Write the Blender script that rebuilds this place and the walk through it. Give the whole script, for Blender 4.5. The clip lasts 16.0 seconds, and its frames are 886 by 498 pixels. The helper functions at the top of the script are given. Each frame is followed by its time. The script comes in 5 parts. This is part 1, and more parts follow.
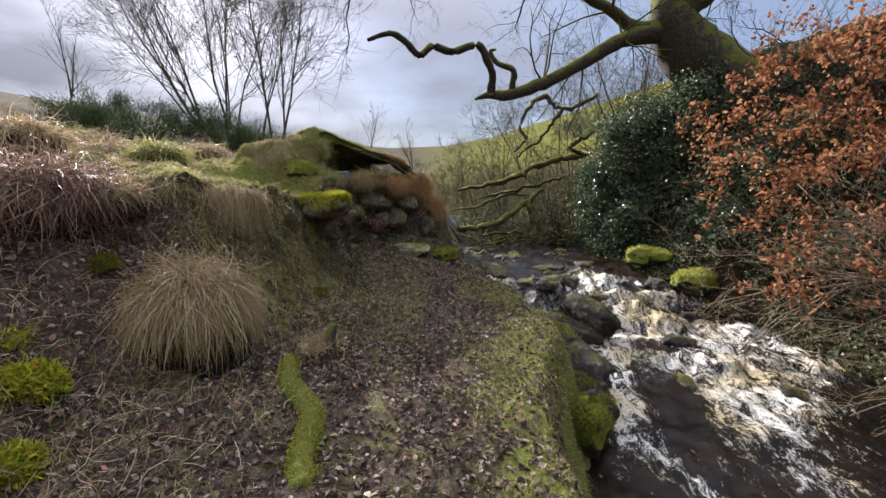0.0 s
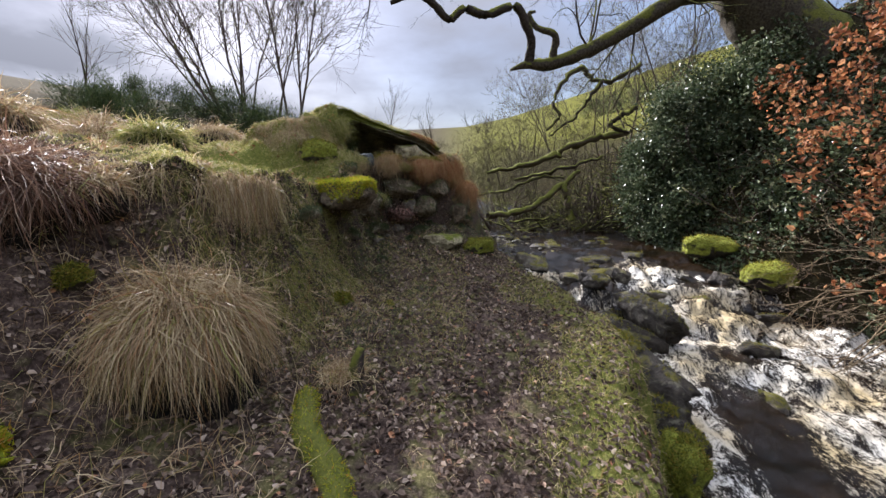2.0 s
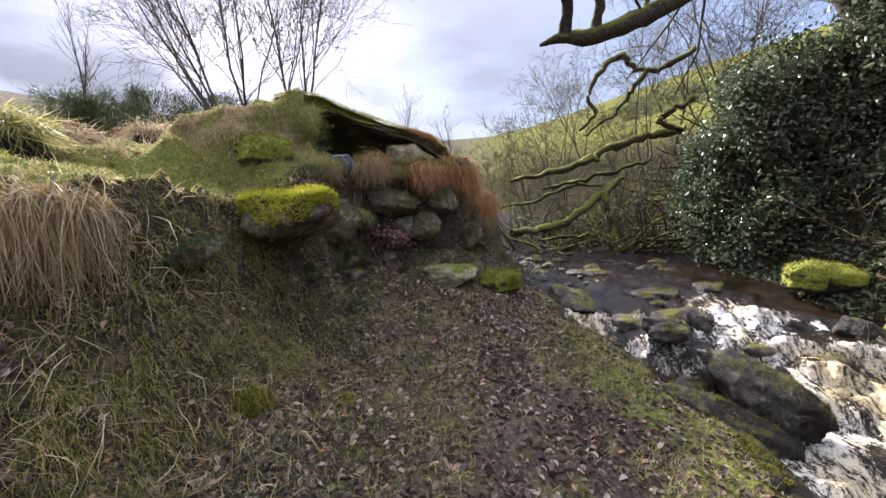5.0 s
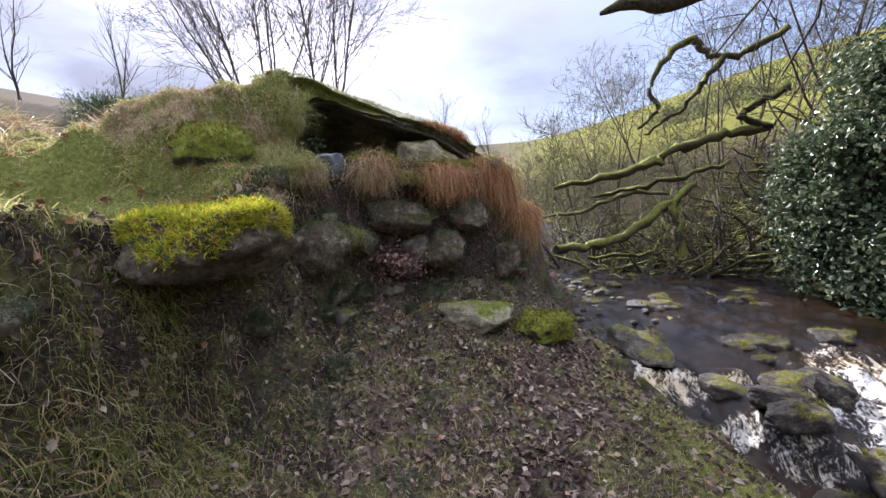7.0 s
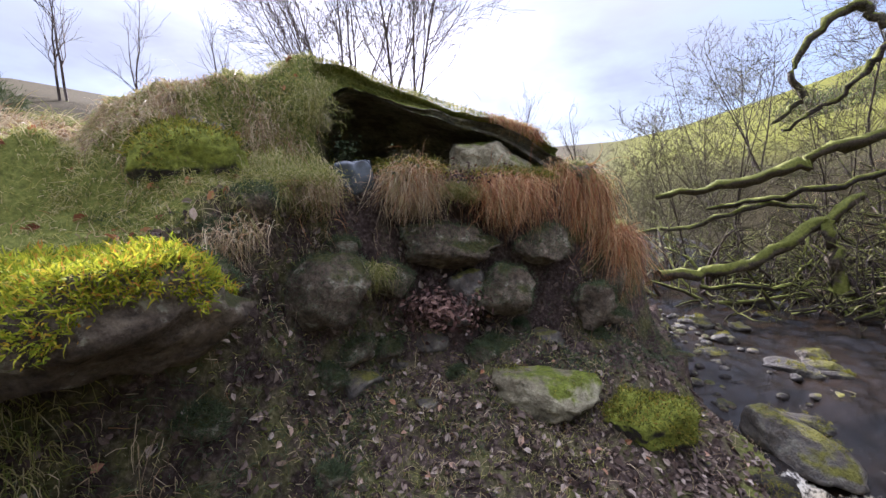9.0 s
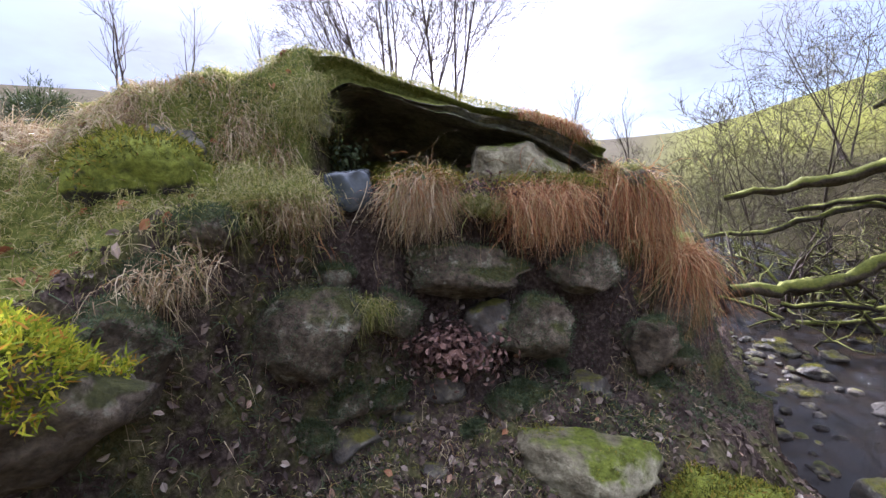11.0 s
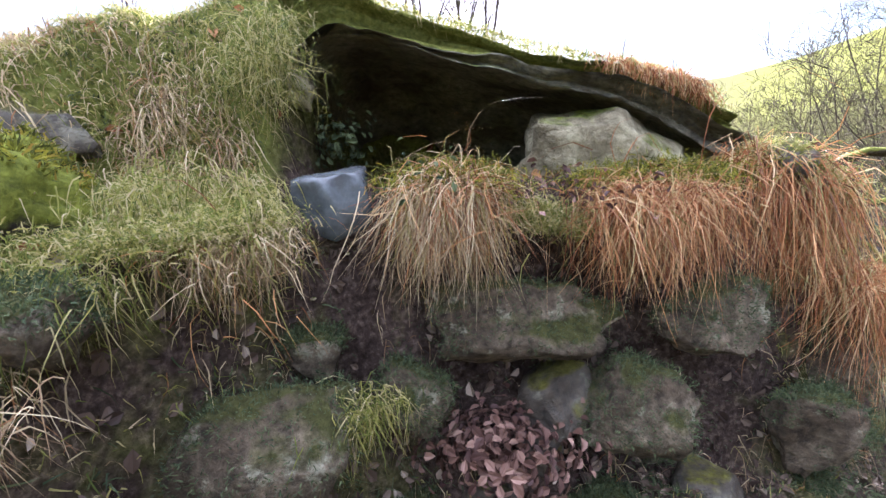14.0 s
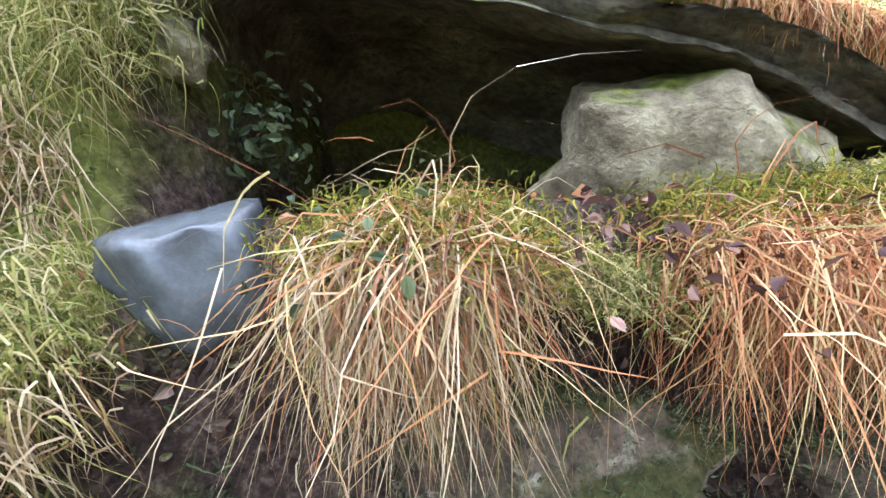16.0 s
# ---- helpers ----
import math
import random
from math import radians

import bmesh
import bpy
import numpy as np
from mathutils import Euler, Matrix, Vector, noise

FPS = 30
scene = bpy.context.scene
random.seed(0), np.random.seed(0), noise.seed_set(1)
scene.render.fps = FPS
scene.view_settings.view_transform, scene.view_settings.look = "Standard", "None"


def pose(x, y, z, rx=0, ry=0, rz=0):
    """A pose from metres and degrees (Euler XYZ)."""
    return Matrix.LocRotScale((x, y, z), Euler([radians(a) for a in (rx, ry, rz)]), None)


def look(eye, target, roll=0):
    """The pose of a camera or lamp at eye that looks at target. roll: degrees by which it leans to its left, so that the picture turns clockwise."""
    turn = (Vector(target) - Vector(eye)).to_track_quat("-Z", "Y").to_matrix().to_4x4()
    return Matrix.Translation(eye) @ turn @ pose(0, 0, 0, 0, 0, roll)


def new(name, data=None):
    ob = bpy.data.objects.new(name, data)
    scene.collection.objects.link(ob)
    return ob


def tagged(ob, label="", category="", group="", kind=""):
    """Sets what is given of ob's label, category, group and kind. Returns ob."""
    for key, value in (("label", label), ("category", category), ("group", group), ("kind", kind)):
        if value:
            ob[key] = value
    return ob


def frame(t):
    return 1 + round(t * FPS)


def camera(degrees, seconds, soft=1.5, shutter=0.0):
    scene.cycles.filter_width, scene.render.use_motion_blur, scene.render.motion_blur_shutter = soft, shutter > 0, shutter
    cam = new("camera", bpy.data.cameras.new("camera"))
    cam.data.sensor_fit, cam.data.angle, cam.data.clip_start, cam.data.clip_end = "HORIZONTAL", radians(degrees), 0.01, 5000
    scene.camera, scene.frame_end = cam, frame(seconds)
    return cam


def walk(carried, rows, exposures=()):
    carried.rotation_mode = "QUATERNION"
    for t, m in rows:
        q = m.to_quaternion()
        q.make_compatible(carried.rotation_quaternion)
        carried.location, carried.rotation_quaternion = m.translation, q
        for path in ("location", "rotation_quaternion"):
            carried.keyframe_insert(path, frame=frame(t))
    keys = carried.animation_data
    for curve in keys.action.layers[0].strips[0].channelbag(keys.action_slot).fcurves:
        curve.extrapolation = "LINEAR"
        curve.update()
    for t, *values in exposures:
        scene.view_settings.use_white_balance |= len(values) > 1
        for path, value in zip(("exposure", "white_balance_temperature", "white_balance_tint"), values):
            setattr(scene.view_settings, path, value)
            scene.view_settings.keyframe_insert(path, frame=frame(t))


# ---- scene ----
cam = camera(93.3, 16.0)
PATH = [
    (0, (0.084, -0.069, 1.476), (0.054, 1.912, 1.203), -1.0),
    (0.5, (0.14, 0.135, 1.508), (0.081, 2.11, 1.203), -1.2),
    (1, (0.056, 0.358, 1.492), (-0.024, 2.33, 1.164), -1.4),
    (1.5, (-0.11, 0.578, 1.548), (-0.208, 2.546, 1.205), -1.5),
    (2, (-0.171, 0.705, 1.512), (-0.288, 2.67, 1.158), -1.6),
    (2.5, (-0.146, 0.978, 1.505), (-0.274, 2.94, 1.144), -1.6),
    (3, (-0.112, 1.229, 1.539), (-0.242, 3.192, 1.177), -1.6),
    (5.5, (-0.1, 2.742, 1.461), (-0.353, 4.706, 1.175), -2.5),
    (6, (-0.175, 3.021, 1.507), (-0.461, 4.98, 1.227), -2.4),
    (6.5, (-0.143, 3.312, 1.496), (-0.486, 5.264, 1.224), -2.3),
    (7, (-0.107, 3.622, 1.506), (-0.509, 5.562, 1.235), -2.1),
    (7.5, (-0.15, 3.943, 1.493), (-0.619, 5.87, 1.229), -1.9),
    (8, (-0.231, 4.212, 1.572), (-0.783, 6.117, 1.312), -1.6),
    (8.5, (-0.241, 4.371, 1.574), (-0.895, 6.243, 1.315), -1.6),
    (9, (-0.187, 4.573, 1.612), (-0.951, 6.404, 1.36), -1.5),
    (9.5, (-0.135, 4.727, 1.638), (-0.974, 6.527, 1.396), -1.4),
    (10, (-0.18, 4.861, 1.653), (-1.067, 6.638, 1.418), -1.3),
    (12.5, (-0.317, 5.382, 1.781), (-1.34, 7.067, 1.442), -3.5),
    (13, (-0.468, 5.528, 1.811), (-1.495, 7.204, 1.443), -3.3),
    (13.5, (-0.58, 5.664, 1.855), (-1.632, 7.317, 1.451), -3.5),
    (14, (-0.644, 5.753, 1.854), (-1.716, 7.381, 1.406), -3.6),
    (14.5, (-0.725, 5.917, 1.848), (-1.824, 7.517, 1.365), -4.1),
    (15, (-0.781, 6.109, 1.93), (-1.898, 7.685, 1.413), -4.5),
    (15.5, (-0.827, 6.216, 1.935), (-1.929, 7.793, 1.39), -4.6),
    (16, (-0.918, 6.333, 1.925), (-2.043, 7.876, 1.331), -4.7),
]
EXPOSURES = [(0, 1.6, 5850, 18), (3, 1.75, 5800, 20), (5.5, 2.15, 5700, 23), (7, 2.25, 5550, 25), (9, 2.3, 5500, 26), (12.5, 2.8, 5350, 27), (14, 3.3, 5400, 23), (14.7, 3.6, 5400, 20), (16, 3.9, 5400, 18)]
walk(cam, [(t, look(eye, target, roll)) for t, eye, target, roll in PATH], EXPOSURES)

# ---- world and sun ----
SUN_AZ, SUN_EL = -32.0, 31.0
world = bpy.data.worlds.new("world")
scene.world = world
world.use_nodes = True
wn, wl = world.node_tree.nodes, world.node_tree.links
wn.clear()
sky = wn.new("ShaderNodeTexSky")
sky.sky_type, sky.sun_disc = "NISHITA", False
sky.sun_elevation, sky.sun_rotation = radians(SUN_EL), radians(SUN_AZ)
sky_bg = wn.new("ShaderNodeBackground")
sky_bg.inputs["Strength"].default_value = 0.05
cloud_bg = wn.new("ShaderNodeBackground")
cloud_bg.inputs["Color"].default_value = (0.93, 0.96, 1.0, 1)
cloud_bg.inputs["Strength"].default_value = 0.56
coord = wn.new("ShaderNodeTexCoord")
stretch = wn.new("ShaderNodeMapping")
stretch.inputs["Scale"].default_value = (1.0, 1.0, 2.6)
stretch.inputs["Location"].default_value = (0.3, 0.1, 0.55)
cloud = wn.new("ShaderNodeTexNoise")
cloud.inputs["Scale"].default_value, cloud.inputs["Detail"].default_value = 1.7, 9
cloud.inputs["Roughness"].default_value = 0.52
ramp = wn.new("ShaderNodeValToRGB")
ramp.color_ramp.elements[0].position, ramp.color_ramp.elements[1].position = 0.36, 0.60
ramp.color_ramp.elements[0].color = (0.4, 0.4, 0.4, 1)
glow_dir = (math.sin(radians(SUN_AZ)) * math.cos(radians(SUN_EL)), math.cos(radians(SUN_AZ)) * math.cos(radians(SUN_EL)), math.sin(radians(SUN_EL)))
dot = wn.new("ShaderNodeVectorMath")
dot.operation = "DOT_PRODUCT"
dot.inputs[1].default_value = glow_dir
clamp = wn.new("ShaderNodeMath")
clamp.operation, clamp.inputs[1].default_value = "MAXIMUM", 0.0
power = wn.new("ShaderNodeMath")
power.operation, power.inputs[1].default_value = "POWER", 40.0
gain = wn.new("ShaderNodeMath")
gain.operation, gain.inputs[1].default_value, gain.inputs[2].default_value = "MULTIPLY_ADD", 0.26, 0.11
lift = wn.new("ShaderNodeSeparateXYZ")
wl.new(coord.outputs["Generated"], lift.inputs[0])
above = wn.new("ShaderNodeMath")
above.operation, above.inputs[1].default_value = "MAXIMUM", 0.0
wl.new(lift.outputs[2], above.inputs[0])
steep = wn.new("ShaderNodeMath")
steep.operation, steep.inputs[1].default_value = "POWER", 2.6
wl.new(above.outputs[0], steep.inputs[0])
overcast = wn.new("ShaderNodeMath")
overcast.operation, overcast.inputs[1].default_value = "MULTIPLY_ADD", 1.15
wl.new(steep.outputs[0], overcast.inputs[0])
wl.new(coord.outputs["Generated"], dot.inputs[0])
wl.new(dot.outputs["Value"], clamp.inputs[0])
wl.new(clamp.outputs[0], power.inputs[0])
wl.new(power.outputs[0], gain.inputs[0])
wl.new(gain.outputs[0], overcast.inputs[2])
wl.new(overcast.outputs[0], cloud_bg.inputs["Strength"])
mix = wn.new("ShaderNodeMixShader")
out = wn.new("ShaderNodeOutputWorld")
wl.new(coord.outputs["Generated"], stretch.inputs["Vector"])
wl.new(stretch.outputs["Vector"], cloud.inputs["Vector"])
wl.new(cloud.outputs["Fac"], ramp.inputs["Fac"])
wl.new(sky.outputs["Color"], sky_bg.inputs["Color"])
wl.new(ramp.outputs["Color"], mix.inputs["Fac"])
wl.new(sky_bg.outputs[0], mix.inputs[1])
wl.new(cloud_bg.outputs[0], mix.inputs[2])
wl.new(mix.outputs[0], out.inputs["Surface"])
sun = new("sun", bpy.data.lights.new("sun", "SUN"))
sun.data.energy, sun.data.angle, sun.data.color = 5.0, radians(0.6), (1.0, 0.94, 0.82)
az, el = radians(SUN_AZ), radians(SUN_EL)
sun.matrix_world = look((math.sin(az) * math.cos(el) * 50, math.cos(az) * math.cos(el) * 50, math.sin(el) * 50), (0, 0, 0))


# ---- materials ----
def shader(name, rough=0.8, metal=0.0, coat=0.0, gloss=0.5):
    m = bpy.data.materials.new(name)
    m.use_nodes = True
    b = m.node_tree.nodes["Principled BSDF"]
    b.inputs["Roughness"].default_value, b.inputs["Metallic"].default_value = rough, metal
    b.inputs["Coat Weight"].default_value = coat
    b.inputs["Specular IOR Level"].default_value = gloss
    return m, m.node_tree.nodes, m.node_tree.links, b


def noise_tex(n, l, scale, detail=6, rough=0.6, vec=None):
    t = n.new("ShaderNodeTexNoise")
    t.inputs["Scale"].default_value, t.inputs["Detail"].default_value, t.inputs["Roughness"].default_value = scale, detail, rough
    if vec is None:
        vec = n.new("ShaderNodeTexCoord").outputs["Object"]
    l.new(vec, t.inputs["Vector"])
    return t


def ramp_of(n, l, fac, stops):
    r = n.new("ShaderNodeValToRGB")
    e = r.color_ramp.elements
    while len(e) < len(stops):
        e.new(0.5)
    for k, (p, c) in zip(e, stops):
        k.position, k.color = p, (*c, 1) if len(c) == 3 else c
    l.new(fac, r.inputs["Fac"])
    return r


def mixed(n, l, fac, a, b, blend="MIX"):
    m = n.new("ShaderNodeMix")
    m.data_type, m.blend_type = "RGBA", blend
    for sock, v in ((m.inputs[0], fac), (m.inputs[6], a), (m.inputs[7], b)):
        if isinstance(v, (int, float)):
            sock.default_value = v
        elif isinstance(v, tuple):
            sock.default_value = (*v, 1)
        else:
            l.new(v, sock)
    return m.outputs[2]


def bumped(n, l, b, height, strength=0.5, dist=0.02):
    k = n.new("ShaderNodeBump")
    k.inputs["Strength"].default_value, k.inputs["Distance"].default_value = strength, dist
    l.new(height, k.inputs["Height"])
    l.new(k.outputs[0], b.inputs["Normal"])


def island_random(n):
    return n.new("ShaderNodeNewGeometry").outputs["Random Per Island"]


def mat_ground():
    m, n, l, b = shader("ground", 1.0, gloss=0.02)
    pos = n.new("ShaderNodeNewGeometry").outputs["Position"]
    cover = n.new("ShaderNodeAttribute")
    cover.attribute_name = "cover"
    sep = n.new("ShaderNodeSeparateColor")
    l.new(cover.outputs["Color"], sep.inputs[0])
    fine = noise_tex(n, l, 45, 8, 0.7, pos)
    mid = noise_tex(n, l, 6, 6, 0.6, pos)
    big = noise_tex(n, l, 0.6, 5, 0.6, pos)
    stain = ramp_of(n, l, noise_tex(n, l, 2.6, 5, 0.65, pos).outputs["Fac"], [(0.36, (0.38, 0.36, 0.36)), (0.6, (1.15, 1.12, 1.1))]).outputs[0]
    soil = ramp_of(n, l, fine.outputs["Fac"], [(0.3, (0.02, 0.015, 0.012)), (0.52, (0.085, 0.062, 0.05)), (0.74, (0.24, 0.19, 0.15))]).outputs[0]
    soil = mixed(n, l, 1.0, soil, stain, "MULTIPLY")
    turf = ramp_of(n, l, fine.outputs["Fac"], [(0.3, (0.065, 0.075, 0.02)), (0.55, (0.18, 0.19, 0.045)), (0.75, (0.30, 0.28, 0.095))]).outputs[0]
    moor = ramp_of(n, l, big.outputs["Fac"], [(0.3, (0.03, 0.025, 0.014)), (0.55, (0.06, 0.048, 0.026)), (0.7, (0.04, 0.04, 0.018))]).outputs[0]
    field = ramp_of(n, l, mid.outputs["Fac"], [(0.3, (0.06, 0.066, 0.012)), (0.7, (0.135, 0.128, 0.024))]).outputs[0]
    rough_mask = ramp_of(n, l, mid.outputs["Fac"], [(0.38, (0, 0, 0)), (0.62, (1, 1, 1))]).outputs[0]
    edge = n.new("ShaderNodeMath")
    edge.operation = "MULTIPLY_ADD"
    l.new(sep.outputs[0], edge.inputs[0])
    edge.inputs[1].default_value = 1.6
    sub = n.new("ShaderNodeMath")
    sub.operation = "MULTIPLY_ADD"
    l.new(rough_mask, sub.inputs[0])
    sub.inputs[1].default_value, sub.inputs[2].default_value = 0.6, -0.6
    l.new(sub.outputs[0], edge.inputs[2])
    edge.use_clamp = True
    near = mixed(n, l, edge.outputs[0], soil, turf)
    damp = n.new("ShaderNodeAttribute")
    damp.attribute_name = "damp"
    peat = ramp_of(n, l, fine.outputs["Fac"], [(0.35, (0.010, 0.008, 0.005)), (0.6, (0.034, 0.026, 0.016)), (0.75, (0.06, 0.06, 0.02))]).outputs[0]
    near = mixed(n, l, damp.outputs["Fac"], near, peat)
    far = mixed(n, l, sep.outputs[1], moor, field)
    col = mixed(n, l, sep.outputs[2], near, far)
    l.new(col, b.inputs["Base Color"])
    both = n.new("ShaderNodeMath")
    both.operation = "ADD"
    l.new(fine.outputs["Fac"], both.inputs[0])
    l.new(mid.outputs["Fac"], both.inputs[1])
    bumped(n, l, b, both.outputs[0], 0.9, 0.03)
    return m


def mat_rock(name, dark, light, moss=0.5, wet=0.6, moss_col=(0.13, 0.15, 0.02), lichen=0.0):
    m, n, l, b = shader(name, wet, gloss=0.5 if wet < 0.5 else 0.2)
    obj = n.new("ShaderNodeTexCoord").outputs["Object"]
    geo = n.new("ShaderNodeNewGeometry")
    fine = noise_tex(n, l, 30, 10, 0.7, obj)
    mid = noise_tex(n, l, 5, 6, 0.6, obj)
    base = ramp_of(n, l, fine.outputs["Fac"], [(0.3, dark), (0.7, light)]).outputs[0]
    stain = ramp_of(n, l, mid.outputs["Fac"], [(0.4, (0.35, 0.32, 0.3)), (0.65, (1, 1, 1))]).outputs[0]
    base = mixed(n, l, 0.9, base, stain, "MULTIPLY")
    if lichen:
        crust = ramp_of(n, l, noise_tex(n, l, 9, 8, 0.7, obj).outputs["Fac"], [(0.56, (0, 0, 0)), (0.62, (lichen, lichen, lichen))]).outputs[0]
        base = mixed(n, l, crust, base, (0.42, 0.40, 0.28))
    up = n.new("ShaderNodeSeparateXYZ")
    l.new(geo.outputs["Normal"], up.inputs[0])
    add = n.new("ShaderNodeMath")
    add.operation = "MULTIPLY_ADD"
    l.new(mid.outputs["Fac"], add.inputs[0])
    add.inputs[1].default_value = 2.2
    l.new(up.outputs[2], add.inputs[2])
    mask = ramp_of(n, l, add.outputs[0], [(1.0 - 0, (0, 0, 0)), (1.0, (1, 1, 1))])
    sub = n.new("ShaderNodeMath")
    sub.operation = "SUBTRACT"
    l.new(add.outputs[0], sub.inputs[0])
    sub.inputs[1].default_value = 2.2 - 1.5 * moss
    l.new(sub.outputs[0], mask.inputs["Fac"])
    mask.color_ramp.elements[0].position, mask.color_ramp.elements[1].position = 0.25, 0.5
    green = ramp_of(n, l, fine.outputs["Fac"], [(0.3, tuple(c * 0.35 for c in moss_col)), (0.7, tuple(c * 1.7 for c in moss_col))]).outputs[0]
    l.new(mixed(n, l, mask.outputs[0], base, green), b.inputs["Base Color"])
    r = n.new("ShaderNodeMath")
    r.operation = "MULTIPLY_ADD"
    l.new(mask.outputs[0], r.inputs[0])
    r.inputs[1].default_value, r.inputs[2].default_value = 0.95 - wet, wet
    l.new(r.outputs[0], b.inputs["Roughness"])
    both = n.new("ShaderNodeMath")
    both.operation = "MULTIPLY_ADD"
    l.new(mid.outputs["Fac"], both.inputs[0])
    both.inputs[1].default_value = 2.0
    l.new(fine.outputs["Fac"], both.inputs[2])
    bumped(n, l, b, both.outputs[0], 0.2 if wet < 0.3 else 1.0, 0.035)
    return m


def mat_blade(name, stops, rough=0.5, through_light=0.35):
    m, n, l, b = shader(name, rough, gloss=0.5 if rough < 0.3 else 0.18)
    col = ramp_of(n, l, island_random(n), stops).outputs[0]
    l.new(col, b.inputs["Base Color"])
    tr = n.new("ShaderNodeBsdfTranslucent")
    l.new(col, tr.inputs["Color"])
    mx = n.new("ShaderNodeMixShader")
    mx.inputs[0].default_value = through_light
    l.new(b.outputs[0], mx.inputs[1])
    l.new(tr.outputs[0], mx.inputs[2])
    l.new(mx.outputs[0], n["Material Output"].inputs["Surface"])
    return m


def mat_bark(name, dark, light, moss=0.0):
    m, n, l, b = shader(name, 0.9, gloss=0.12)
    obj = n.new("ShaderNodeNewGeometry")
    fine = noise_tex(n, l, 28, 8, 0.7, obj.outputs["Position"])
    mid = noise_tex(n, l, 5, 5, 0.6, obj.outputs["Position"])
    base = ramp_of(n, l, fine.outputs["Fac"], [(0.35, dark), (0.65, light)]).outputs[0]
    if moss > 0:
        up = n.new("ShaderNodeSeparateXYZ")
        l.new(obj.outputs["Normal"], up.inputs[0])
        add = n.new("ShaderNodeMath")
        add.operation = "MULTIPLY_ADD"
        l.new(up.outputs[2], add.inputs[0])
        add.inputs[1].default_value = 0.45
        l.new(mid.outputs["Fac"], add.inputs[2])
        mask = ramp_of(n, l, add.outputs[0], [(0.75 - 0.45 * moss, (0, 0, 0)), (0.85 - 0.4 * moss, (1, 1, 1))]).outputs[0]
        green = ramp_of(n, l, fine.outputs["Fac"], [(0.3, (0.05, 0.06, 0.01)), (0.7, (0.155, 0.155, 0.03))]).outputs[0]
        base = mixed(n, l, mask, base, green)
    l.new(base, b.inputs["Base Color"])
    bumped(n, l, b, fine.outputs["Fac"], 0.8, 0.02)
    return m


def mat_water():
    m, n, l, b = shader("stream_water", 0.06)
    pos = n.new("ShaderNodeNewGeometry").outputs["Position"]
    att = n.new("ShaderNodeAttribute")
    att.attribute_name = "foam_glint"
    b.inputs["IOR"].default_value = 1.33
    stretch_w = n.new("ShaderNodeMapping")
    stretch_w.inputs["Scale"].default_value = (1.9, 0.95, 1.0)
    stretch_w.inputs["Rotation"].default_value = (0, 0, 0.25)
    l.new(pos, stretch_w.inputs["Vector"])
    f1 = noise_tex(n, l, 4.0, 12, 0.78, stretch_w.outputs[0])
    f1.inputs["Distortion"].default_value = 0.7
    # fine noise breaks up the froth and paints sun glints as white specks
    f2 = noise_tex(n, l, 32, 6, 0.7, stretch_w.outputs[0])
    blend = n.new("ShaderNodeMath")
    blend.operation = "MULTIPLY_ADD"
    l.new(f2.outputs["Fac"], blend.inputs[0])
    blend.inputs[1].default_value = 0.50
    shift = n.new("ShaderNodeMath")
    shift.operation = "SUBTRACT"
    l.new(f1.outputs["Fac"], shift.inputs[0])
    shift.inputs[1].default_value = 0.25
    l.new(shift.outputs[0], blend.inputs[2])
    add = n.new("ShaderNodeMath")
    add.operation = "ADD"
    l.new(blend.outputs[0], add.inputs[0])
    l.new(att.outputs["Fac"], add.inputs[1])
    foam_glint = ramp_of(n, l, add.outputs[0], [(0.75, (0, 0, 0)), (0.80, (0.35, 0.35, 0.35)), (0.87, (1, 1, 1))])
    foam_glint_c = ramp_of(n, l, noise_tex(n, l, 1.2, 3, 0.5, pos).outputs["Fac"], [(0.4, (0.64, 0.62, 0.55)), (0.62, (0.50, 0.40, 0.22))])
    deep = ramp_of(n, l, noise_tex(n, l, 1.6, 4, 0.6, pos).outputs["Fac"], [(0.35, (0.004, 0.003, 0.0015)), (0.66, (0.016, 0.009, 0.004))])
    l.new(mixed(n, l, foam_glint.outputs[0], deep.outputs[0], foam_glint_c.outputs[0]), b.inputs["Base Color"])
    r = n.new("ShaderNodeMath")
    r.operation = "MULTIPLY_ADD"
    l.new(foam_glint.outputs[0], r.inputs[0])
    r.inputs[1].default_value, r.inputs[2].default_value = 0.5, 0.035
    l.new(r.outputs[0], b.inputs["Roughness"])
    rip = noise_tex(n, l, 10, 10, 0.72, stretch_w.outputs[0])
    bumped(n, l, b, rip.outputs["Fac"], 0.8, 0.022)
    return m


GROUND = mat_ground()
ROCK_DARK = mat_rock("wet_dark_rock", (0.012, 0.010, 0.008), (0.085, 0.07, 0.05), 0.30, 0.55, (0.11, 0.10, 0.02), 0.25)
ROCK_GREY = mat_rock("grey_gritstone", (0.10, 0.095, 0.085), (0.25, 0.21, 0.15), 0.42, 0.7, (0.13, 0.12, 0.024), 0.35)
ROCK_BANK = mat_rock("mossy_bank_stone", (0.04, 0.031, 0.021), (0.36, 0.285, 0.19), 0.55, 0.85, (0.062, 0.062, 0.018), 0.7)
ROCK_MOSS = mat_rock("moss_covered_rock", (0.03, 0.025, 0.02), (0.13, 0.11, 0.08), 1.15, 0.7, (0.20, 0.22, 0.03))
ROCK_BLUE = mat_rock("smooth_blue_stone", (0.075, 0.085, 0.09), (0.13, 0.15, 0.155), -1.0, 0.25)
ROCK_PALE = mat_rock("pale_lichen_stone", (0.19, 0.165, 0.09), (0.62, 0.56, 0.35), 0.42, 0.8)
ROCK_SLATE = mat_rock("layered_slab_rock", (0.10, 0.095, 0.07), (0.42, 0.40, 0.27), 0.45, 0.85, (0.1, 0.11, 0.03))
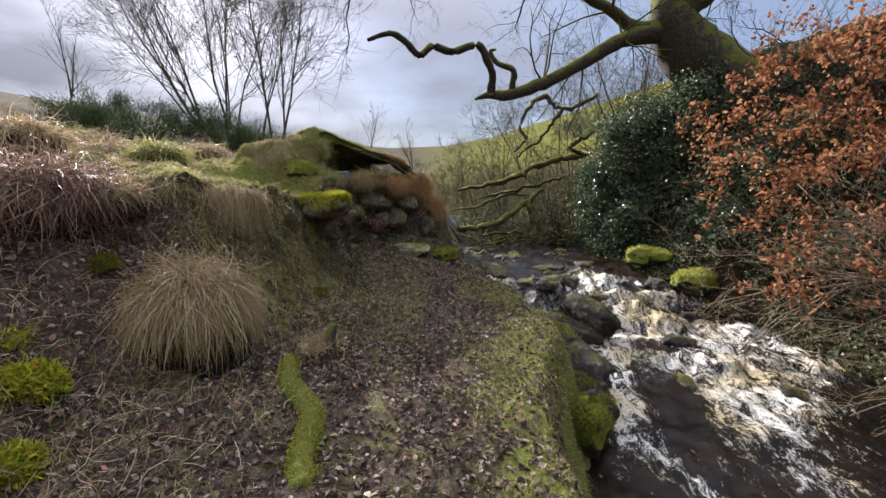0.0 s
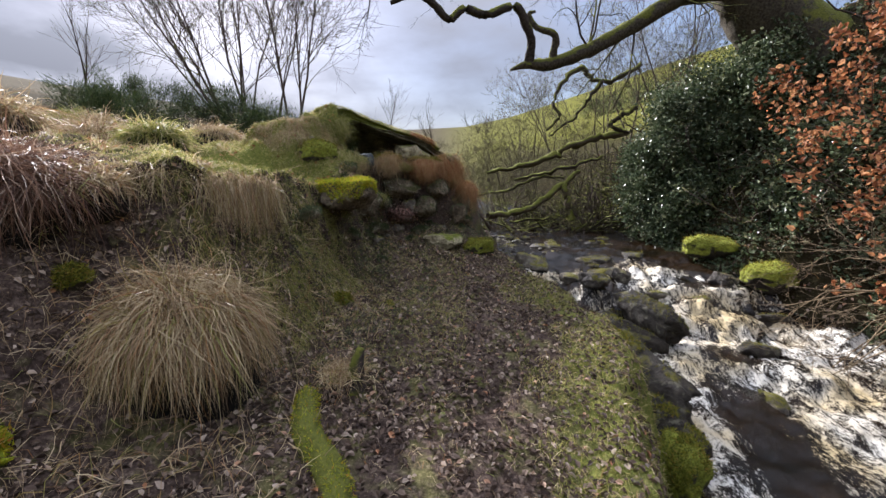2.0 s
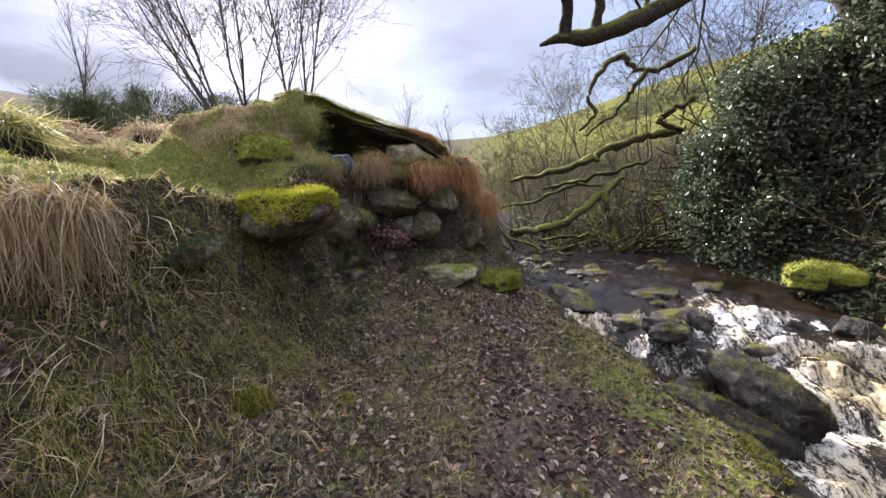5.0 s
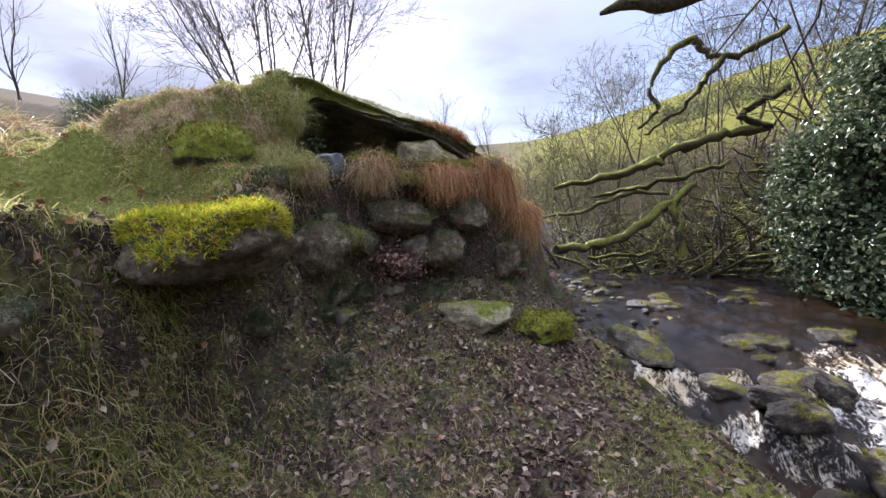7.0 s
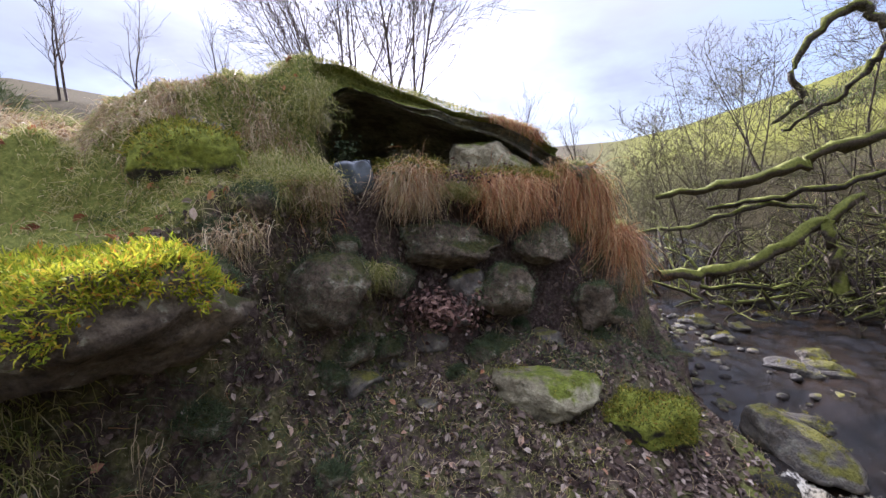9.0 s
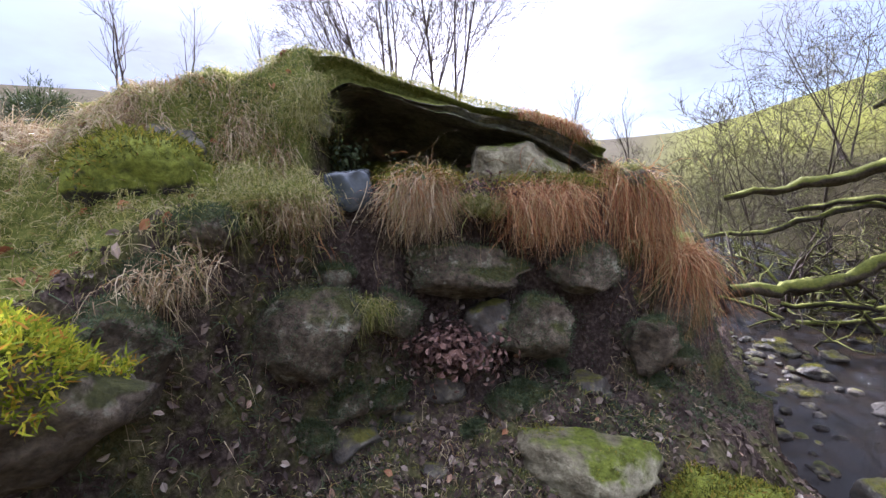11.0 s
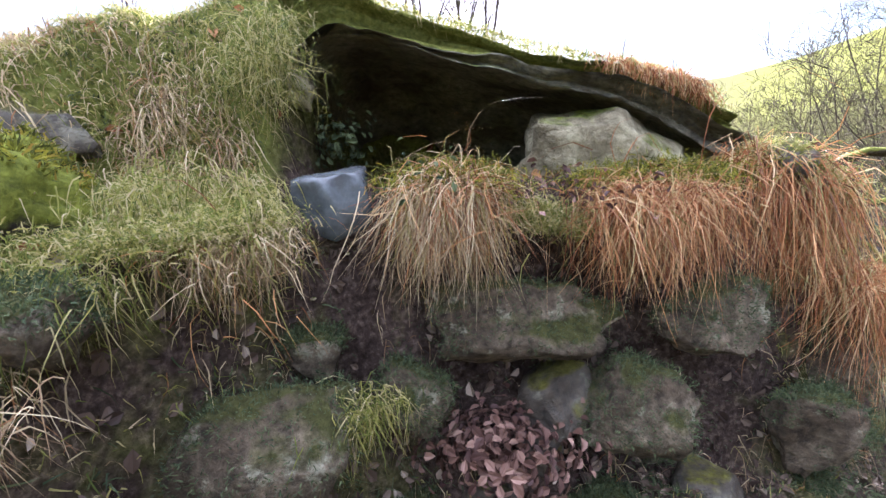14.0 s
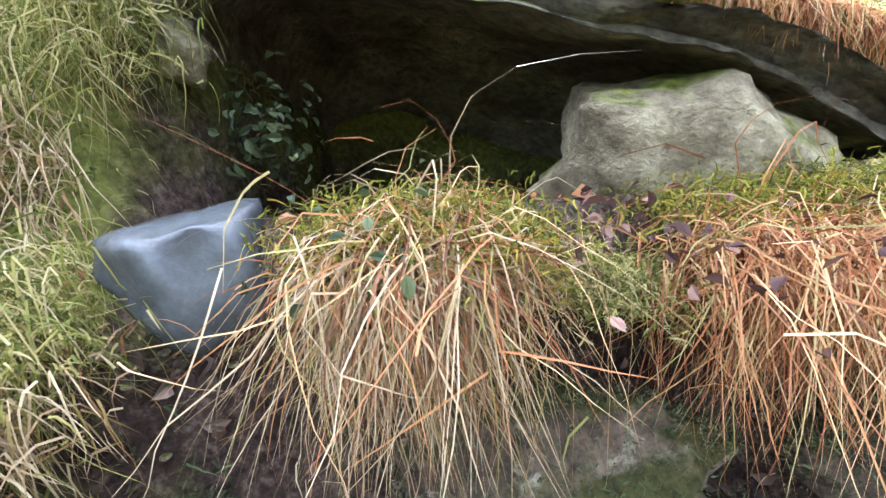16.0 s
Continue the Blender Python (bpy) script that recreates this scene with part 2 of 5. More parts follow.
MOSS = mat_blade("moss_fronds", [(0.0, (0.12, 0.16, 0.01)), (0.5, (0.33, 0.37, 0.02)), (0.8, (0.52, 0.48, 0.03)), (1.0, (0.42, 0.17, 0.03))], 0.7, 0.45)
DULL_MOSS = mat_blade("olive_moss_fronds", [(0.0, (0.05, 0.055, 0.012)), (0.5, (0.15, 0.155, 0.02)), (0.85, (0.30, 0.28, 0.03)), (1.0, (0.30, 0.17, 0.04))], 0.7, 0.4)
GREEN_GRASS = mat_blade("green_grass", [(0.0, (0.09, 0.115, 0.025)), (0.38, (0.22, 0.235, 0.05)), (0.62, (0.38, 0.34, 0.10)), (1.0, (0.50, 0.42, 0.23))], 0.5, 0.55)
STRAW = mat_blade("straw_grass", [(0.0, (0.16, 0.10, 0.06)), (0.35, (0.38, 0.28, 0.15)), (0.7, (0.62, 0.51, 0.31)), (0.85, (0.30, 0.14, 0.06)), (1.0, (0.28, 0.30, 0.08))])
RUST = mat_blade("rusty_grass", [(0.0, (0.10, 0.04, 0.022)), (0.3, (0.34, 0.13, 0.05)), (0.6, (0.50, 0.26, 0.10)), (0.85, (0.66, 0.46, 0.24)), (1.0, (0.24, 0.25, 0.07))])
LITTER = mat_blade("leaf_litter", [(0.0, (0.035, 0.022, 0.016)), (0.55, (0.10, 0.068, 0.048)), (0.85, (0.21, 0.155, 0.115)), (0.96, (0.42, 0.34, 0.26)), (1.0, (0.36, 0.17, 0.08))], 0.55, 0.1)
DULL_RUST = mat_blade("dull_brown_grass", [(0.0, (0.06, 0.032, 0.022)), (0.4, (0.17, 0.09, 0.055)), (0.8, (0.30, 0.18, 0.11)), (1.0, (0.42, 0.33, 0.24))])
DEEP_LEAF = mat_blade("packed_dead_leaves", [(0.0, (0.045, 0.022, 0.018)), (0.6, (0.13, 0.07, 0.05)), (1.0, (0.26, 0.16, 0.12))], 0.55, 0.1)
OAK_LEAF = mat_blade("brown_oak_leaves", [(0.0, (0.14, 0.05, 0.025)), (0.5, (0.34, 0.135, 0.055)), (1.0, (0.50, 0.26, 0.12))], 0.6, 0.4)
HOLLY_LEAF = mat_blade("holly_leaves", [(0.0, (0.03, 0.045, 0.022)), (0.6, (0.085, 0.115, 0.055)), (1.0, (0.22, 0.24, 0.14))], 0.3, 0.15)
FERN_LEAF = mat_blade("small_green_leaves", [(0.0, (0.035, 0.052, 0.024)), (1.0, (0.115, 0.14, 0.06))], 0.5, 0.3)
NEEDLE = mat_blade("gorse_needles", [(0.0, (0.015, 0.03, 0.01)), (1.0, (0.07, 0.09, 0.03))], 0.6, 0.2)
BARK_MOSS = mat_bark("mossy_bark", (0.02, 0.017, 0.013), (0.10, 0.085, 0.06), 0.45)
BARK_DARK = mat_bark("dark_bark", (0.015, 0.012, 0.01), (0.075, 0.06, 0.05), 0.35)
BARK_THIN = mat_bark("thin_twig_bark", (0.03, 0.023, 0.02), (0.13, 0.10, 0.085), 0.1)
BARK_PALE = mat_bark("pale_dead_wood", (0.09, 0.065, 0.04), (0.30, 0.23, 0.14))
LOG_MOSS = mat_bark("bright_mossy_log", (0.03, 0.025, 0.016), (0.11, 0.085, 0.055), 0.45)
CORE_DARK = mat_rock("dark_core", (0.010, 0.008, 0.006), (0.035, 0.028, 0.02), 0.0, 0.95)
WATER = mat_water()
LOG_CUT = mat_bark("cut_wood", (0.25, 0.2, 0.16), (0.5, 0.42, 0.36))


# ---- mesh tools ----
def mesh_of(name, verts, faces, mat, smooth=False):
    """faces: an (n, 3) or (n, 4) array"""
    me = bpy.data.meshes.new(name)
    verts, faces = np.asarray(verts, dtype=np.float32), np.asarray(faces, dtype=np.int32)
    k = faces.shape[1]
    me.vertices.add(len(verts))
    me.vertices.foreach_set("co", verts.ravel())
    me.loops.add(faces.size)
    me.loops.foreach_set("vertex_index", faces.ravel())
    me.polygons.add(len(faces))
    me.polygons.foreach_set("loop_start", np.arange(0, faces.size, k, dtype=np.int32))
    me.polygons.foreach_set("loop_total", np.full(len(faces), k, dtype=np.int32))
    me.update(calc_edges=True)
    me.polygons.foreach_set("use_smooth", np.full(len(faces), smooth))
    me.materials.append(mat)
    return me


def part(name, me, parent, label=""):
    ob = new(name, me)
    ob.parent = parent
    return tagged(ob, label)


def lattice(ix, iy, seed):
    h = (ix.astype(np.int64) * 374761393 + iy.astype(np.int64) * 668265263 + seed * 1442695041) & 0x7FFFFFFF
    h = ((h ^ (h >> 13)) * 1274126177) & 0x7FFFFFFF
    return ((h ^ (h >> 16)) & 0xFFFF) / 65535.0


def vnoise(x, y, seed=0):
    x, y = np.asarray(x, float), np.asarray(y, float)
    ix, iy = np.floor(x), np.floor(y)
    fx, fy = x - ix, y - iy
    fx, fy = fx * fx * (3 - 2 * fx), fy * fy * (3 - 2 * fy)
    a, b = lattice(ix, iy, seed), lattice(ix + 1, iy, seed)
    c, d = lattice(ix, iy + 1, seed), lattice(ix + 1, iy + 1, seed)
    return (a * (1 - fx) + b * fx) * (1 - fy) + (c * (1 - fx) + d * fx) * fy - 0.5


def fbm(x, y, scale, octaves=4, seed=0):
    total, amp = 0, 1.0
    for k in range(octaves):
        total = total + amp * vnoise(x * scale + 17.3 * k, y * scale - 9.1 * k, seed + k)
        scale, amp = scale * 2.03, amp * 0.5
    return total


def step(a, b, v):
    t = np.clip((v - a) / (b - a), 0, 1)
    return t * t * (3 - 2 * t)


# ---- the lie of the land ----
def knots(*pairs):
    xs, ys = [p[0] for p in pairs], [p[1] for p in pairs]
    return lambda v: np.interp(v, xs, ys)


bank_edge = knots((-6, -4.2), (1, -3.9), (2.5, -3.3), (3.3, -2.75), (3.75, -2.15), (4.1, -1.80), (4.5, -1.74), (4.9, -1.70), (5.4, -1.66), (6.0, -1.70), (6.45, -1.64), (6.83, -1.42),
                  (7.19, -1.06), (7.35, -0.85), (7.5, -0.6), (7.7, -0.4), (8.2, -0.08), (9, -0.05), (10, -0.2), (12, -1.0), (16, -3.5), (24, -9), (40, -16), (90, -30))
bank_top = knots((0, 1.35), (2.5, 1.5), (3.5, 1.6), (4.2, 1.56), (5.3, 1.38), (6.0, 1.68), (6.6, 1.72), (7.4, 1.76), (7.75, 1.72), (8.1, 1.32), (9, 1.25), (16, 1.3), (24, 1.6), (60, 4))
bank_run = knots((0, 2.6), (2.5, 1.9), (3.5, 1.25), (4.1, 0.72), (4.3, 0.68), (5, 0.62), (6, 0.58), (7, 0.62), (8, 0.42), (9, 0.4), (14, 0.8), (30, 3))
bank_foot = knots((0, 0.12), (3, 0.14), (4.3, 0.30), (5.0, 0.24), (5.6, 0.34), (6.2, 0.48), (7, 0.66), (7.6, 0.55), (8, 0.35), (9, 0.2), (16, 0.3), (60, 1.5))
shore_left = knots((-6, 1.1), (0, 1.05), (2, 1.08), (3, 1.18), (3.8, 1.45), (4.6, 1.72), (5.2, 1.5), (6, 1.3), (6.7, 0.98), (7.3, 0.85), (8, 0.48), (9, 0.38), (12, 0.45), (14, 0.2),
                   (17, -1.2), (24, -6), (40, -13), (90, -27))
shore_right = knots((-6, 5.2), (0, 4.9), (4, 4.7), (5.2, 4.6), (6, 4.2), (7, 3.7), (8, 3.45), (9, 3.2), (10, 3.1), (12, 3.3), (14, 3.0), (17, 1.6), (24, -3.5), (40, -10), (90, -24))
water_level = knots((-6, -1.3), (0, -1.12), (3, -1.03), (4.2, -0.93), (5.0, -0.82), (5.3, -0.70), (5.9, -0.64), (6.2, -0.50), (6.6, -0.44), (6.85, -0.27), (7.2, -0.20), (7.35, -0.10), (7.9, -0.05), (8.3, 0.0), (10, 0.05), (12, 0.10),
                    (16, 0.2), (24, 0.6), (40, 2), (90, 6))
skyline = knots((-180, 8), (-90, 10.5), (-77, 11.3), (-66, 11.9), (-46, 9.9), (-33, 8.6), (-20, 7.2), (-8, 6.0), (0, 6.2), (6, 7.2), (15, 9.5), (25, 12), (46, 15.5), (90, 15), (180, 8))
OPENING = (-2.0, 6.9)
ALONG, INTO = (0.859, 0.513), (-0.513, 0.859)


def opening_coords(x, y):
    dx, dy = x - OPENING[0], y - OPENING[1]
    return dx * ALONG[0] + dy * ALONG[1], dx * INTO[0] + dy * INTO[1]


def water_z(x, y):
    return water_level(y + 0.12 * (x - 2.0) + 0.5 * fbm(x, y, 1.6, 3, 45))


ridge_top = knots((-3.0, 1.75), (-2.2, 1.90), (-1.6, 1.90), (-1.1, 1.97), (-0.82, 2.07), (-0.62, 2.17), (-0.40, 2.42), (-0.2, 2.53), (0.0, 2.53), (0.27, 2.45), (0.5, 2.32), (0.8, 2.22), (1.07, 2.12), (1.4, 1.95), (1.7, 1.7))
ridge_line = knots((-2.4, -0.75), (-1.6, -0.55), (-0.6, -0.36), (-0.38, 0.02), (-0.1, 0.13), (0.3, 0.24), (1.5, 0.24))


def ground_parts(x, y):
    x, y = np.asarray(x, float), np.asarray(y, float)
    wob = fbm(x, y, 2.6, 3, 11) * 0.10
    xe, run = bank_edge(y) + wob, bank_run(y)
    xf = xe + run
    xl, xr = shore_left(y) + fbm(x, y, 1.3, 3, 5) * 0.25, shore_right(y) + fbm(x, y, 1.1, 3, 8) * 0.3
    zf, zt, w = bank_foot(y), bank_top(y), water_z(x, y)
    s = np.clip((x - xf) / np.maximum(xl - xf, 0.05), 0, 1)
    low = zf * (1 - s) ** 1.3
    drop = step(0.84, 1.0, s)
    low = low * (1 - drop) + (w - 0.12) * drop
    t = np.clip((x - xe) / run, 0, 1)
    face = zf + (zt - zf) * (1 - t) ** knots((3.7, 1.6), (4.7, 3.2), (5.8, 3.4), (6.3, 4.6), (7.4, 4.6), (8, 3))(y)
    back = np.clip(xe - x, 0, 100)
    plateau = zt + 0.10 * back + 0.12 * step(0, 1.0, back) * step(5.2, 4.2, y) - 0.02 * np.clip(back - 3, 0, 100)
    z = np.where(x > xf, low, np.where(x > xe, face, plateau))
    # the turf mound over the hollow, and its shoulders
    u, v = opening_coords(x, y)
    over = v - ridge_line(u)
    front = 1 - np.clip(-over / 0.56, 0, 1) ** 2.2
    behind = 1 - step(0.05, 1.3, over)
    shape = np.where(over < 0, front, behind)
    rise = np.clip(ridge_top(u) + fbm(x, y, 3.4, 3, 83) * 0.05 - plateau, 0, 1)
    mound = rise * shape * step(1.75, 1.45, u)
    mound += 0.20 * np.exp(-(((x + 1.95) / 0.26) ** 2 + ((y - 5.9) / 0.2) ** 2))
    mound += 0.22 * np.exp(-(((x + 2.6) / 0.35) ** 2 + ((y - 6.2) / 0.2) ** 2))
    z = z + mound * step(0.0, 0.35, back + 0.12)
    z = z - 0.15 * np.exp(-(((x + 1.52) / 0.15) ** 2 + ((y - 6.58) / 0.15) ** 2))
    z = z - 0.13 * np.exp(-(((u + 0.50) / 0.16) ** 2 + ((v + 0.68) / 0.10) ** 2))
    lumps = (np.abs(fbm(x, y, 2.1, 3, 33)) * 0.26 - 0.06) * (1 - 0.8 * np.exp(-(((x + 2.3) / 0.7) ** 2 + ((y - 7.1) / 0.6) ** 2)))
    z = z + lumps * step(0.0, 0.4, back) * step(5.0, 3.0, back) * step(4.6, 5.6, y)
    z = z + (np.abs(fbm(x, y, 6.5, 3, 35)) - 0.12) * 0.09 * (t > 0) * (t < 1)
    # small relief
    rough = 0.6 + 0.8 * step(0.0, 0.5, z)
    z = z + fbm(x, y, 3.1, 4, 21) * 0.10 * rough + fbm(x, y, 14, 3, 31) * 0.022
    # hollow under the slab
    inside = step(-0.04, 0.04, u) * step(1.72, 1.5, u) * step(-0.62, -0.38, v) * step(0.95, 0.8, v)
    z = np.where(inside > 0, z * (1 - inside) + np.minimum(z, 1.75 - 0.30 * step(-0.2, 0.4, v)) * inside, z)
    # stream bed and right bank
    bed = (x > xl) & (x < xr)
    z = np.where(bed, w - 0.12 - 0.3 * np.clip(np.minimum(x - xl, xr - x) / 0.4, 0, 1) + fbm(x, y, 4, 3, 41) * 0.1, z)
    r = np.clip(x - xr, 0, 400)
    high = knots((0, 4.2), (9, 4.0), (12, 2.5), (18, 1.6), (40, 1.0))(y)
    right = w - 0.12 + high * step(0, 1, r / 3.4) + 0.20 * np.clip(r - 2.2, 0, 60) + fbm(x, y, 1.2, 4, 51) * 0.35 * step(0, 1, r)
    z = np.where(r > 0, right, z)
    # the hills
    d = np.hypot(x, y - 3)
    a = np.degrees(np.arctan2(x, y - 3))
    far = 1.2 + np.minimum(d, 170) * np.tan(np.radians(skyline(a))) * (0.55 + 0.3 * step(-8, -30, a) * step(-150, -110, a) + (0.45 - 0.3 * step(-8, -30, a) * step(-150, -110, a)) * step(18, 150, d)) + fbm(x, y, 0.05, 3, 61) * 1.6 * step(160, 60, d)
    far = np.where(d > 200, far - (d - 200) * 0.05, far)
    west = step(-10, -24, a) * step(-150, -110, a)
    k = step(16, 60, d) * (1 - west) + step(8.5, 20, d) * west
    z = z * (1 - k) + far * k
    return z, dict(xe=xe, xf=xf, xl=xl, xr=xr, s=s, t=t, back=back, r=r, d=d, u=u, v=v, a=a, inside=inside)


def height(x, y):
    return ground_parts(x, y)[0]


def ground_at(x, y):
    return float(height(np.array([x]), np.array([y]))[0])


def grid_lines(lo, hi, fine, far, growth=1.12):
    mid = list(np.arange(lo, hi, fine))
    up, gap, v = [], fine, mid[-1]
    while v < far:
        gap *= growth
        v += gap
        up.append(v)
    down, gap, v = [], fine, mid[0]
    while v > -far:
        gap *= growth
        v -= gap
        down.append(v)
    return np.array(down[::-1] + mid + up)


def build_ground():
    gx, gy = grid_lines(-4.2, 5.0, 0.037, 460), grid_lines(0.6, 9.6, 0.037, 460)
    X, Y = np.meshgrid(gx, gy)
    z, p = ground_parts(X, Y)
    nx, ny = len(gx), len(gy)
    verts = np.stack([X.ravel(), Y.ravel(), z.ravel()], 1)
    i = np.arange(nx * ny).reshape(ny, nx)
    faces = np.stack([i[:-1, :-1], i[:-1, 1:], i[1:, 1:], i[1:, :-1]], -1).reshape(-1, 4)
    me = mesh_of("ground", verts, faces, GROUND, True)
    turf = step(-0.06, 0.12, p["back"]) * step(-3.6, -2.6, X + 0.25 * (Y - 6)) + 0.35 * step(0.3, 1.2, p["back"])
    turf = np.maximum(turf, 0.75 * step(0.55, 0.8, p["s"]) * step(0.95, 0.8, p["t"] * 0 + p["s"] * 0.5))
    turf = np.maximum(turf, 0.42 * step(4.0, 7.0, p["r"]))
    turf = turf * (1 - p["inside"])
    farness = np.where(p["r"] > 0, step(15, 24, p["d"]), step(9, 16, p["d"]))
    field = step(-6, 4, p["a"])
    cover = np.stack([np.clip(turf, 0, 1), field, farness, np.ones_like(z)], -1).reshape(-1, 4)
    att = me.attributes.new("cover", "FLOAT_COLOR", "POINT")
    att.data.foreach_set("color", cover.astype(np.float32).ravel())
    wet = me.attributes.new("damp", "FLOAT", "POINT")
    wet.data.foreach_set("value", (step(0.0, 0.2, p["r"]) * 0.95).astype(np.float32).ravel())
    return tagged(new("ground", me), "dark leaf-strewn soil bank rising to mossy turf and hill pasture", "ground", kind="structure")


def build_water():
    gy = np.concatenate([np.arange(-6, 1.5, 0.08), np.arange(1.5, 11, 0.035), np.arange(11, 30, 0.1)])
    us = np.linspace(0, 1, 110)
    Y, U = np.meshgrid(gy, us, indexing="ij")
    X = (shore_left(Y) - 0.25) * (1 - U) + (shore_right(Y) + 0.25) * U
    w = water_z(X, Y)
    slope = np.abs(water_z(X, Y + 0.1) - water_z(X, Y - 0.1)) / 0.2
    foam_glint = -0.02 + 0.42 * np.clip(slope - 0.03, 0, 0.6) + fbm(X, Y, 0.9, 3, 71) * 0.25
    chute = np.abs(X - np.interp(Y, [3.2, 4.2, 5.0, 5.7, 6.1, 6.5, 7.3, 8.0], [3.0, 3.5, 3.9, 3.66, 3.25, 2.9, 2.7, 2.4]))
    side = np.abs(X - np.interp(Y, [3.5, 4.4, 5.1, 5.7, 6.3], [1.9, 1.95, 2.05, 2.4, 2.9]))
    # rapids get real froth; the pool's extra white streaks are painted sparkle
    foam_glint = foam_glint + 0.05 * step(10.6, 6.6, Y) + 0.10 * step(7.2, 5.6, Y) * step(1.5, 3.6, Y) + 0.24 * step(0.95, 0.15, chute) * step(3.4, 4.8, Y) * step(8.4, 7.0, Y) + 0.26 * step(0.45, 0.1, side) * step(3.2, 4.2, Y) * step(6.6, 5.6, Y) - 0.03 * step(8.5, 11, Y)
    foam_glint = np.minimum(foam_glint, 0.31)
    z = w + fbm(X * 1.6, Y, 3.2, 4, 81) * 0.09 * (0.35 + np.clip(slope * 3, 0, 1.3)) + fbm(X, Y, 9, 3, 91) * 0.035
    i = np.arange(X.size).reshape(X.shape)
    faces = np.stack([i[:-1, :-1], i[:-1, 1:], i[1:, 1:], i[1:, :-1]], -1).reshape(-1, 4)
    me = mesh_of("water", np.stack([X.ravel(), Y.ravel(), z.ravel()], 1), faces, WATER, True)
    att = me.attributes.new("foam_glint", "FLOAT", "POINT")
    att.data.foreach_set("value", foam_glint.astype(np.float32).ravel())
    return tagged(new("stream_water", me), "peaty brown stream water breaking into white froth, with painted white glints", "water", kind="structure")


build_ground()
build_water()


# ---- rocks ----
def rock_mesh(name, size, mat, seed, angular=0.5, subdiv=4, lumpy=1.0):
    rng = random.Random(seed)
    bm = bmesh.new()
    bmesh.ops.create_icosphere(bm, subdivisions=subdiv, radius=1)
    planes = []
    for _ in range(14):
        d = Vector((rng.gauss(0, 1), rng.gauss(0, 1), rng.gauss(0, 1))).normalized()
        planes.append((d, rng.uniform(0.62, 0.85)))
    off = Vector((rng.uniform(0, 90), rng.uniform(0, 90), rng.uniform(0, 90)))
    for v in bm.verts:
        p = v.co.copy()
        m = max(abs(p.x), abs(p.y), abs(p.z))
        p = p.lerp(p / m * 0.82, 0.55 * angular)
        for d, h in planes:
            k = p.dot(d) - h
            if k > 0:
                p -= d * k * min(1.0, angular * 1.25)
        p *= 1 + 0.18 * noise.noise(p * 1.5 + off) + lumpy * (0.11 * noise.noise(p * 4 + off) + 0.06 * noise.noise(p * 10 + off))
        v.co = Vector((p.x * size[0] / 2, p.y * size[1] / 2, p.z * size[2] / 2))
    me = bpy.data.meshes.new(name)
    bm.to_mesh(me)
    bm.free()
    me.polygons.foreach_set("use_smooth", [True] * len(me.polygons))
    me.materials.append(mat)
    return me


# ---- blades, leaves, tubes ----
def blades_mesh(name, base, way, length, width, mat, droop=0.5, seed=0, levels=4, spread=0.35):
    """base (n, 3), way (n, 3) unit first direction; the blades bend down with their length."""
    rng = np.random.default_rng(seed)
    n = len(base)
    way = way + rng.normal(0, spread * 0.4, (n, 3))
    way /= np.linalg.norm(way, axis=1)[:, None]
    length = np.broadcast_to(length, n) * rng.uniform(0.35, 1.2, n)
    side = np.cross(way, rng.normal(0, 1, (n, 3)))
    side /= np.linalg.norm(side, axis=1)[:, None]
    rows, p, d = [], base.copy(), way.copy()
    curl = rng.normal(0, 0.14 + 0.14 * spread, (n, 3))
    for k in range(levels):
        f = 1 - (k / (levels - 1)) ** 2 * 0.92
        w = side * (width * 0.5 * f)
        if np.ndim(width):
            w = side * (width[:, None] * 0.5 * f)
        rows.append(np.stack([p - w, p + w], 1))
        p = p + d * (length / (levels - 1))[:, None]
        d = d + curl + rng.normal(0, 0.10 + 0.07 * spread, (n, 3)) + np.array([0, 0, -1.0]) * droop
        d /= np.linalg.norm(d, axis=1)[:, None]
    v = np.stack(rows, 1).reshape(n, levels * 2, 3)
    idx = np.arange(n)[:, None] * (levels * 2)
    quads = np.concatenate([np.stack([idx + 2 * k, idx + 2 * k + 1, idx + 2 * k + 3, idx + 2 * k + 2], -1) for k in range(levels - 1)], 1)
    return mesh_of(name, v.reshape(-1, 3), quads.reshape(-1, 4), mat)


def leaves_mesh(name, centres, size, mat, seed=0, flat=0.0, normals=None):
    """folded pointed leaves; flat: how far they lie level."""
    rng = np.random.default_rng(seed)
    n = len(centres)
    up = rng.normal(0, 1, (n, 3))
    if normals is not None:
        up = up * (1 - flat) + normals * flat * 2
    else:
        up = up * (1 - flat) + np.array([0, 0, 2.0]) * flat
    up /= np.linalg.norm(up, axis=1)[:, None]
    fwd = np.cross(up, rng.normal(0, 1, (n, 3)))
    fwd /= np.linalg.norm(fwd, axis=1)[:, None]
    side = np.cross(up, fwd)
    s = (np.broadcast_to(size, n) * rng.uniform(0.6, 1.25, n))[:, None]
    fold = rng.uniform(0.05, 0.3, n)[:, None]
    b, t = centres - fwd * s * 0.5, centres + fwd * s * 0.5 - up * s * 0.15
    r1, l1 = centres - fwd * s * 0.12 + side * s * 0.30 + up * s * fold, centres - fwd * s * 0.12 - side * s * 0.30 + up * s * fold
    r2, l2 = centres + fwd * s * 0.25 + side * s * 0.22 + up * s * fold * 0.7, centres + fwd * s * 0.25 - side * s * 0.22 + up * s * fold * 0.7
    v = np.stack([b, r1, r2, t, l2, l1], 1).reshape(-1, 3)
    i = np.arange(n)[:, None] * 6
    quads = np.concatenate([i + np.array([[0, 1, 2, 3]]), i + np.array([[0, 3, 4, 5]])], 0)
    return mesh_of(name, v, quads, mat)


